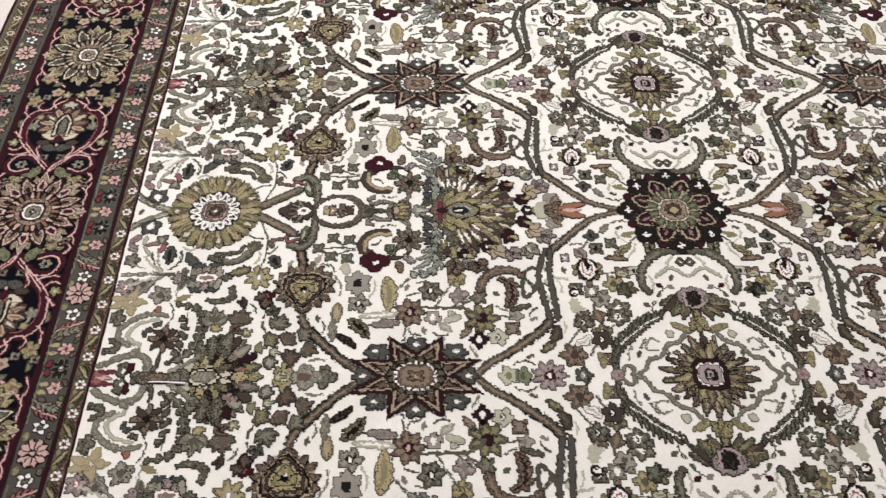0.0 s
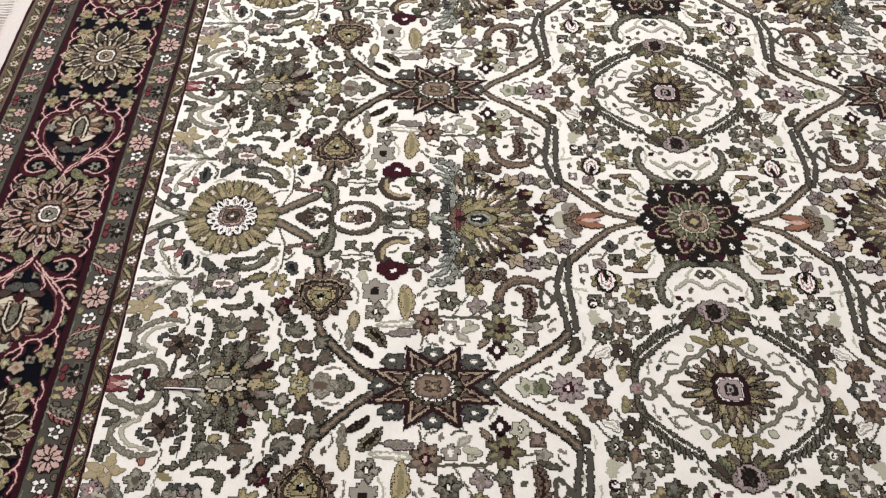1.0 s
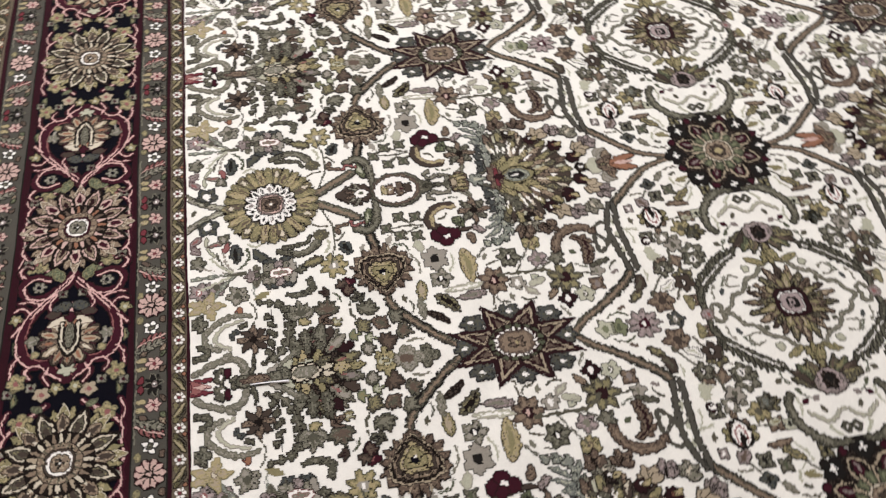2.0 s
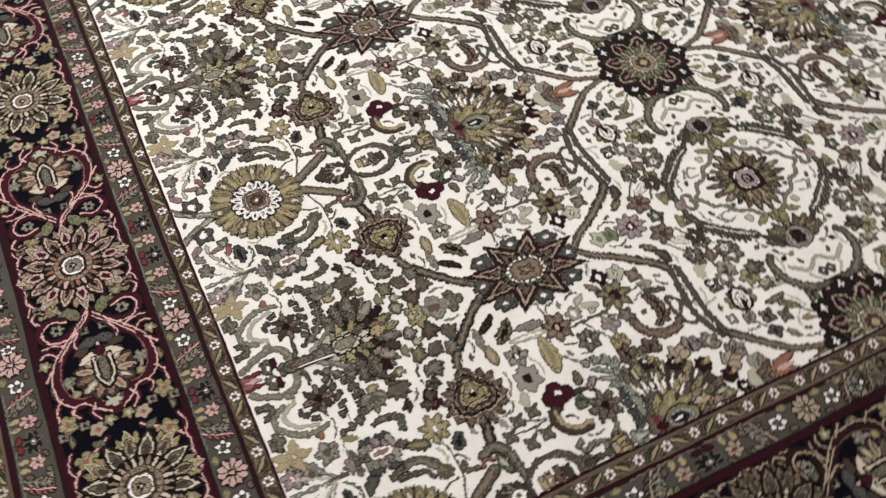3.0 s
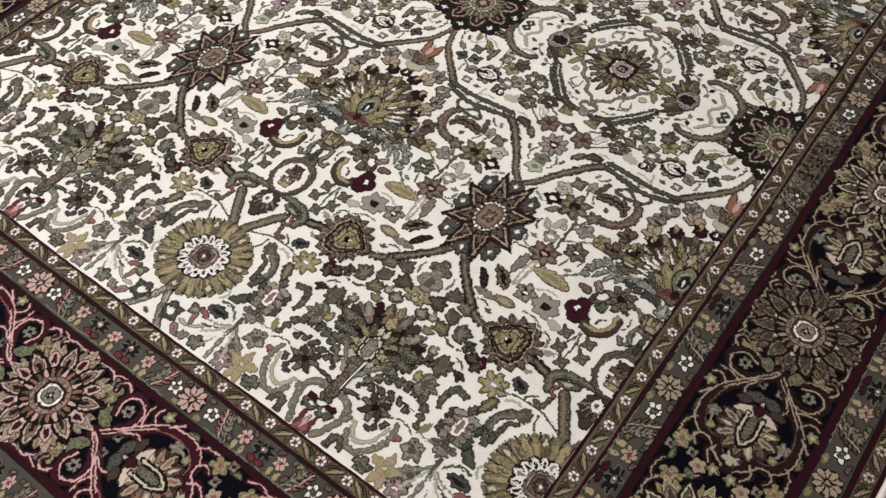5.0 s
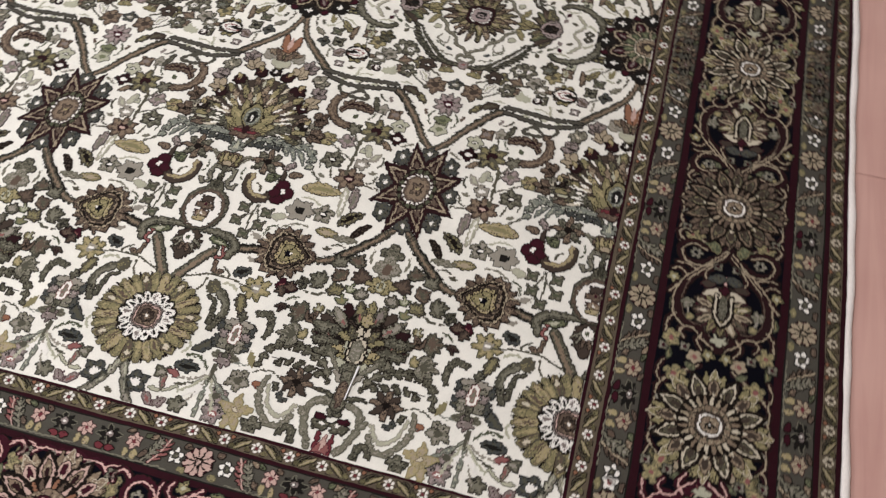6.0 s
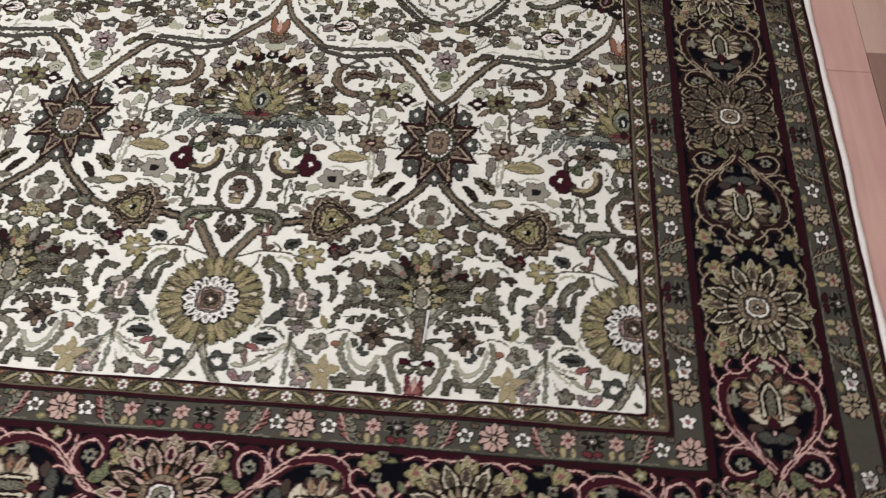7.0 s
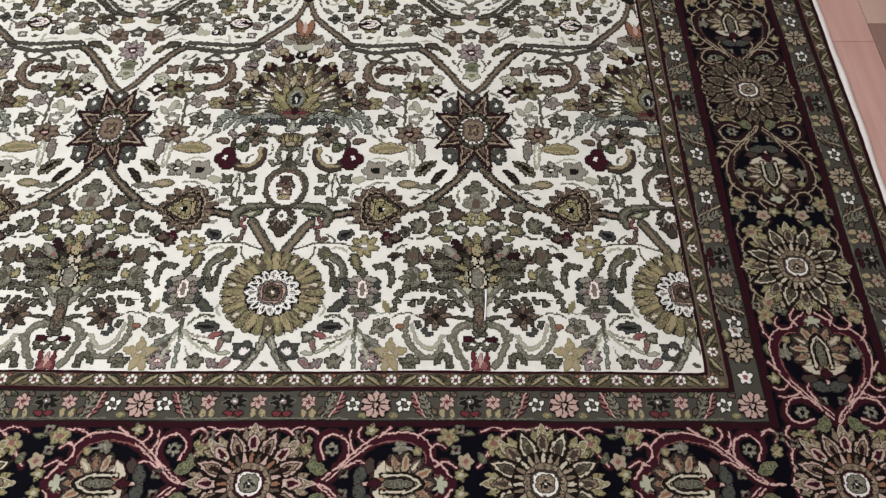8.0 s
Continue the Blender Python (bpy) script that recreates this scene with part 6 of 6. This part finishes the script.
petal_a = woven("blossom", petal_flower, (5, 0.018, "beige", "umber", ("rose",), 90, 1.0), square(0.024), 2)
petal_b = woven("blossom", petal_flower, (5, 0.014, "olive", "umber", ("pale",), 90, 1.0), square(0.020), 2)
petal_c = woven("blossom", petal_flower, (4, 0.012, "grey", "slate", ("maroon",), 45, 1.0), square(0.018), 2)
sprout = woven("leaf", small_leaf, (0.030, 0.014, 90, 0.003, "moss", "olive", "coal"), square(0.024), 1)
for x, y, turn in ((0.282, BY, -90), (0.816, BY, 90), (BX, 0.050, 0), (BX, 0.524, 180), (BX, 1.045, 0)):
    for mesh, d, along_ in ((petal_a, 0.044, 0.122), (petal_b, 0.018, 0.112), (petal_c, 0.066, 0.104), (petal_c, 0.108, 0.112), (sprout, 0.098, 0.128), (sprout, 0.106, 0.010), (petal_b, 0.107, -0.058), (petal_c, 0.020, -0.108), (petal_c, 0.096, -0.196)):
        for k in (-1, 1):
            px = k * d * math.cos(radians(turn)) - along_ * math.sin(radians(turn))
            py = k * d * math.sin(radians(turn)) + along_ * math.cos(radians(turn))
            along("leaf" if mesh is sprout else "blossom", border, mesh, four(x + px, y + py, turn))

gflower = woven("guard_flower", guard_flower, ("blush", "maroon"), square(0.032), 3)
# side flowers: the pile sheen's paleness is painted in as beige
gflower_sheen = woven("guard_flower", guard_flower, ("beige", "maroon"), square(0.032), 3)
gsmall = woven("small_flower", petal_flower, (5, 0.016, "white", "coal", ("rose",), 90, 1.0), square(0.022), 2)
gfill = woven("sprig", guard_filling, ("blush", "rose", False), (-0.17, 0.17, -0.031, 0.031), 2)
gfill_long = woven("sprig", guard_filling, ("blush", "rose", True), (-0.22, 0.22, -0.031, 0.031), 2)
# side sprigs: pink turned beige and brown to stand for pile sheen
gfill_sheen = woven("sprig", guard_filling, ("beige", "brown", False), (-0.17, 0.17, -0.031, 0.031), 2)
bflowers = [woven("band_flower", band_flower, dyes, square(0.026, 0.013), 1) for dyes in (("white", "red"), ("cream", "bark"))]
bleaf = woven("band_leaf", band_leaf, (), square(0.022, 0.013), 1)
for guard, gx, gy in ((bands[4], 0.970, -0.068), (bands[10], 1.299, -0.396)):
    ends = [0.230, 0.600, 0.972] if guard is bands[4] else [0.190, 0.560, 0.930, 1.299]
    sides = [0.055, 0.515, 0.990]
    for x in ends:
        along("guard_flower", guard, gflower, four(x, gy))
    for y in sides:
        along("guard_flower", guard, gflower_sheen, four(gx, y, 90))
    for a, b in zip([-ends[0]] + ends[:-1], ends):
        if a > -0.01 or a == -ends[0]:
            for x_, y_, turn in four((a + b) / 2 if a > 0 else 0.0, gy):
                lay("sprig", gfill if a > 0 else gfill_long, guard, Matrix.Translation((x_, y_, 0)) @ Matrix.Rotation(radians(turn), 4, "Z") @ Matrix.Diagonal(((b - a) / (0.375 if a > 0 else 0.46), 1, 1, 1)))
    for y in (0.285, 0.752, 1.222):
        for x_, y_, turn in four(gx, y, -90):
            lay("sprig", gfill_sheen, guard, Matrix.Translation((x_, y_, 0)) @ Matrix.Rotation(radians(turn), 4, "Z") @ Matrix.Diagonal((1.27, 1, 1, 1)))
    along("small_flower", guard, gsmall, four(gx, -0.006 if guard is bands[4] else -0.10) + four(gx, 0.100))
    if guard is bands[10]:
        along("sprig", guard, gfill_sheen, four(gx, -0.225, -90))
for band, ox, oy, step in ((bands[1], 0.914, -0.013, 0.0645), (bands[13], 1.3575, -0.461, 0.0645)):
    n = int(ox / step)
    bflower = bflowers[band is not bands[1]]
    for k in range(-n, n + 1):
        for y, turn in ((oy, 0), (FAR - oy, 180)):
            along("band_flower", band, bflower, [(k * step, y, turn)])
            if k < n:
                along("band_leaf", band, bleaf, [((k + 0.5) * step, y, turn, k % 2)])
    m = int((FAR - 2 * oy) / step) - 1
    for k in range(m):
        for x, turn in ((ox, 90), (-ox, -90)):
            along("band_flower", band, bflower, [(x, oy + (k + 1) * step, turn)])
            along("band_leaf", band, bleaf, [(x, oy + (k + 0.5) * step, turn, k % 2)])


# ---- the rug's cotton edges ----
def selvage(side):
    """Thick whipped cotton cord along a long edge, slightly uneven."""
    rnd = random.Random(5 + side)
    bm = bmesh.new()
    rows = []
    steps, around = 240, 8
    y0, y1 = FRINGE_END, FAR - FRINGE_END
    for k in range(steps + 1):
        y = y0 + (y1 - y0) * k / steps
        wob = 0.0022 * math.sin(y * 9 + side) + 0.0012 * math.sin(y * 31)
        r = 0.0100 + rnd.uniform(-0.0006, 0.0006)
        rows.append([bm.verts.new((side * (SIDE_END + 0.0088 + wob + r * math.cos(2 * math.pi * a / around)), y, -0.0062 + 0.0056 * math.sin(2 * math.pi * a / around))) for a in range(around)])
    for a, b in zip(rows, rows[1:]):
        for k in range(around):
            bm.faces.new((a[k], a[(k + 1) % around], b[(k + 1) % around], b[k]))
    for f in bm.faces:
        f.smooth = True
    return bm


for side in (1, -1):
    part("selvage", selvage(side), WHIPPED, rug, "thick white cotton selvage cord")


def fringe(end):
    """A woven end strip with knotted cotton tassels lying on the boards."""
    rnd = random.Random(11 + end)
    bm = bmesh.new()
    turn = 1 if end == 0 else -1
    def at(x, d, z):
        return Vector((x, FRINGE_END - d if end == 0 else FAR - FRINGE_END + d, z))
    for layer in (0, 1):
      x = -SIDE_END - 0.004 * layer
      while x < SIDE_END:
          wide = rnd.uniform(0.009, 0.014)
          lean = rnd.uniform(-0.02, 0.02)
          long = rnd.uniform(0.075, 0.105)
          last = None
          for k in range(6):
              s = k / 5
              d = 0.046 + long * s
              half = wide / 2 * (1.0, 0.75, 1.0, 1.05, 1.0, 0.5)[k]
              mid = x + wide / 2 + lean * s * s
              z = DECK + 0.0015 * layer + 0.0045 * (1 - 0.6 * s) + rnd.uniform(0, 0.001)
              ring_ = [bm.verts.new(at(mid + half * p, d, DECK + q * (z - DECK) + 0.0004)) for p, q in ((-1, 0.1), (-0.5, 1), (0.5, 1), (1, 0.1))]
              if last:
                  for a in range(3):
                      bm.faces.new((last[a], last[a + 1], ring_[a + 1], ring_[a]))
              last = ring_
          x += wide + rnd.uniform(0.0, 0.0012)
    bmesh.ops.recalc_face_normals(bm, faces=bm.faces)
    return bm


for end in (0, 1):
    bm = bmesh.new()
    y0, y1 = (FRINGE_END - 0.052, FRINGE_END) if end == 0 else (FAR - FRINGE_END, FAR - FRINGE_END + 0.052)
    box(bm, -SIDE_END, SIDE_END, y0, y1, DECK, -0.006)
    part("kilim_end", bm, COTTON, rug, "flat-woven cream cotton end strip")
    tagged(part("fringe", fringe(end), COTTON, rug, "cream cotton fringe of knotted tassels"), kind="stuff")

# ---- a plastic tag pin stuck in the pile ----
def tag_pin():
    bm = bmesh.new()
    pts = [(0.449, 0.122, 0.004), (0.4505, 0.140, 0.007), (0.452, 0.160, 0.0085), (0.4535, 0.180, 0.008), (0.454, 0.196, 0.006)]
    rows = []
    for k, (x, y, z) in enumerate(pts):
        r = (0.0016, 0.0014, 0.0014, 0.0022, 0.0030)[k]
        rows.append([bm.verts.new((x + r * math.cos(a * math.pi / 3), y, z + r * math.sin(a * math.pi / 3))) for a in range(6)])
    for a, b in zip(rows, rows[1:]):
        for k in range(6):
            bm.faces.new((a[k], a[(k + 1) % 6], b[(k + 1) % 6], b[k]))
    bm.faces.new(rows[0])
    bm.faces.new(rows[-1][::-1])
    bmesh.ops.recalc_face_normals(bm, faces=bm.faces)
    for f in bm.faces:
        f.smooth = True
    return bm


plastic, tree, bsdf = nodes_of("white_plastic")
bsdf.inputs["Base Color"].default_value = (0.85, 0.86, 0.88, 1)
bsdf.inputs["Roughness"].default_value = 0.25
tagged(part("tag_pin", tag_pin(), plastic, None), "small white plastic tag pin stuck in the rug's pile", "tag pin")

# ---- floor boards ----
def board(length, width, wood):
    bm = bmesh.new()
    box(bm, 0, width - 0.002, 0, length - 0.002, -0.012, 0)
    bmesh.ops.bevel(bm, geom=[e for e in bm.edges if all(v.co.z > -0.001 for v in e.verts)], offset=0.0012, segments=1, affect="EDGES")
    mesh = bpy.data.meshes.new("board")
    bm.to_mesh(mesh)
    bm.free()
    mesh.materials.append(wood)
    return mesh


BOARD_W, BOARD_L = 0.125, 1.21
JOINT_X, JOINT_Y, CROSS_Y = 1.518, 1.066, 0.994     # the joints that show beside the rug
FIRST = JOINT_X - BOARD_W * int((JOINT_X - HX0) / BOARD_W)
PLANKS = {}
shades = random.Random(17)
x, column = FIRST, 0
while x + BOARD_W < HX1:
    beside = round((x - JOINT_X) / BOARD_W)          # 0: the column that starts at the joint beside the rug
    ends = [HY0 + 0.002]
    start = JOINT_Y - HY0 if beside == 0 else CROSS_Y - HY0 if beside == -1 else (JOINT_Y - HY0) + 0.43 * column
    cut = HY0 + start % BOARD_L
    while cut < HY1 - 0.05:
        if cut > HY0 + 0.05:
            ends.append(cut)
        cut += BOARD_L
    ends.append(HY1 - 0.002)
    for a, b in zip(ends, ends[1:]):
        tone = shades.choice((0, 0, 0, 1, 2))
        if beside == 0:
            tone = 1 if abs(a - JOINT_Y) < 0.01 else 2 if abs(b - JOINT_Y) < 0.01 else 0
        elif -3 < beside < 0:
            tone = 0
        size = (round(b - a, 3), tone)
        if size not in PLANKS:
            PLANKS[size] = board(size[0], BOARD_W, BOARDS[tone])
        ob = new("board", PLANKS[size])
        ob.parent = floor
        ob.location = (x, a, DECK)
    x += BOARD_W
    column += 1
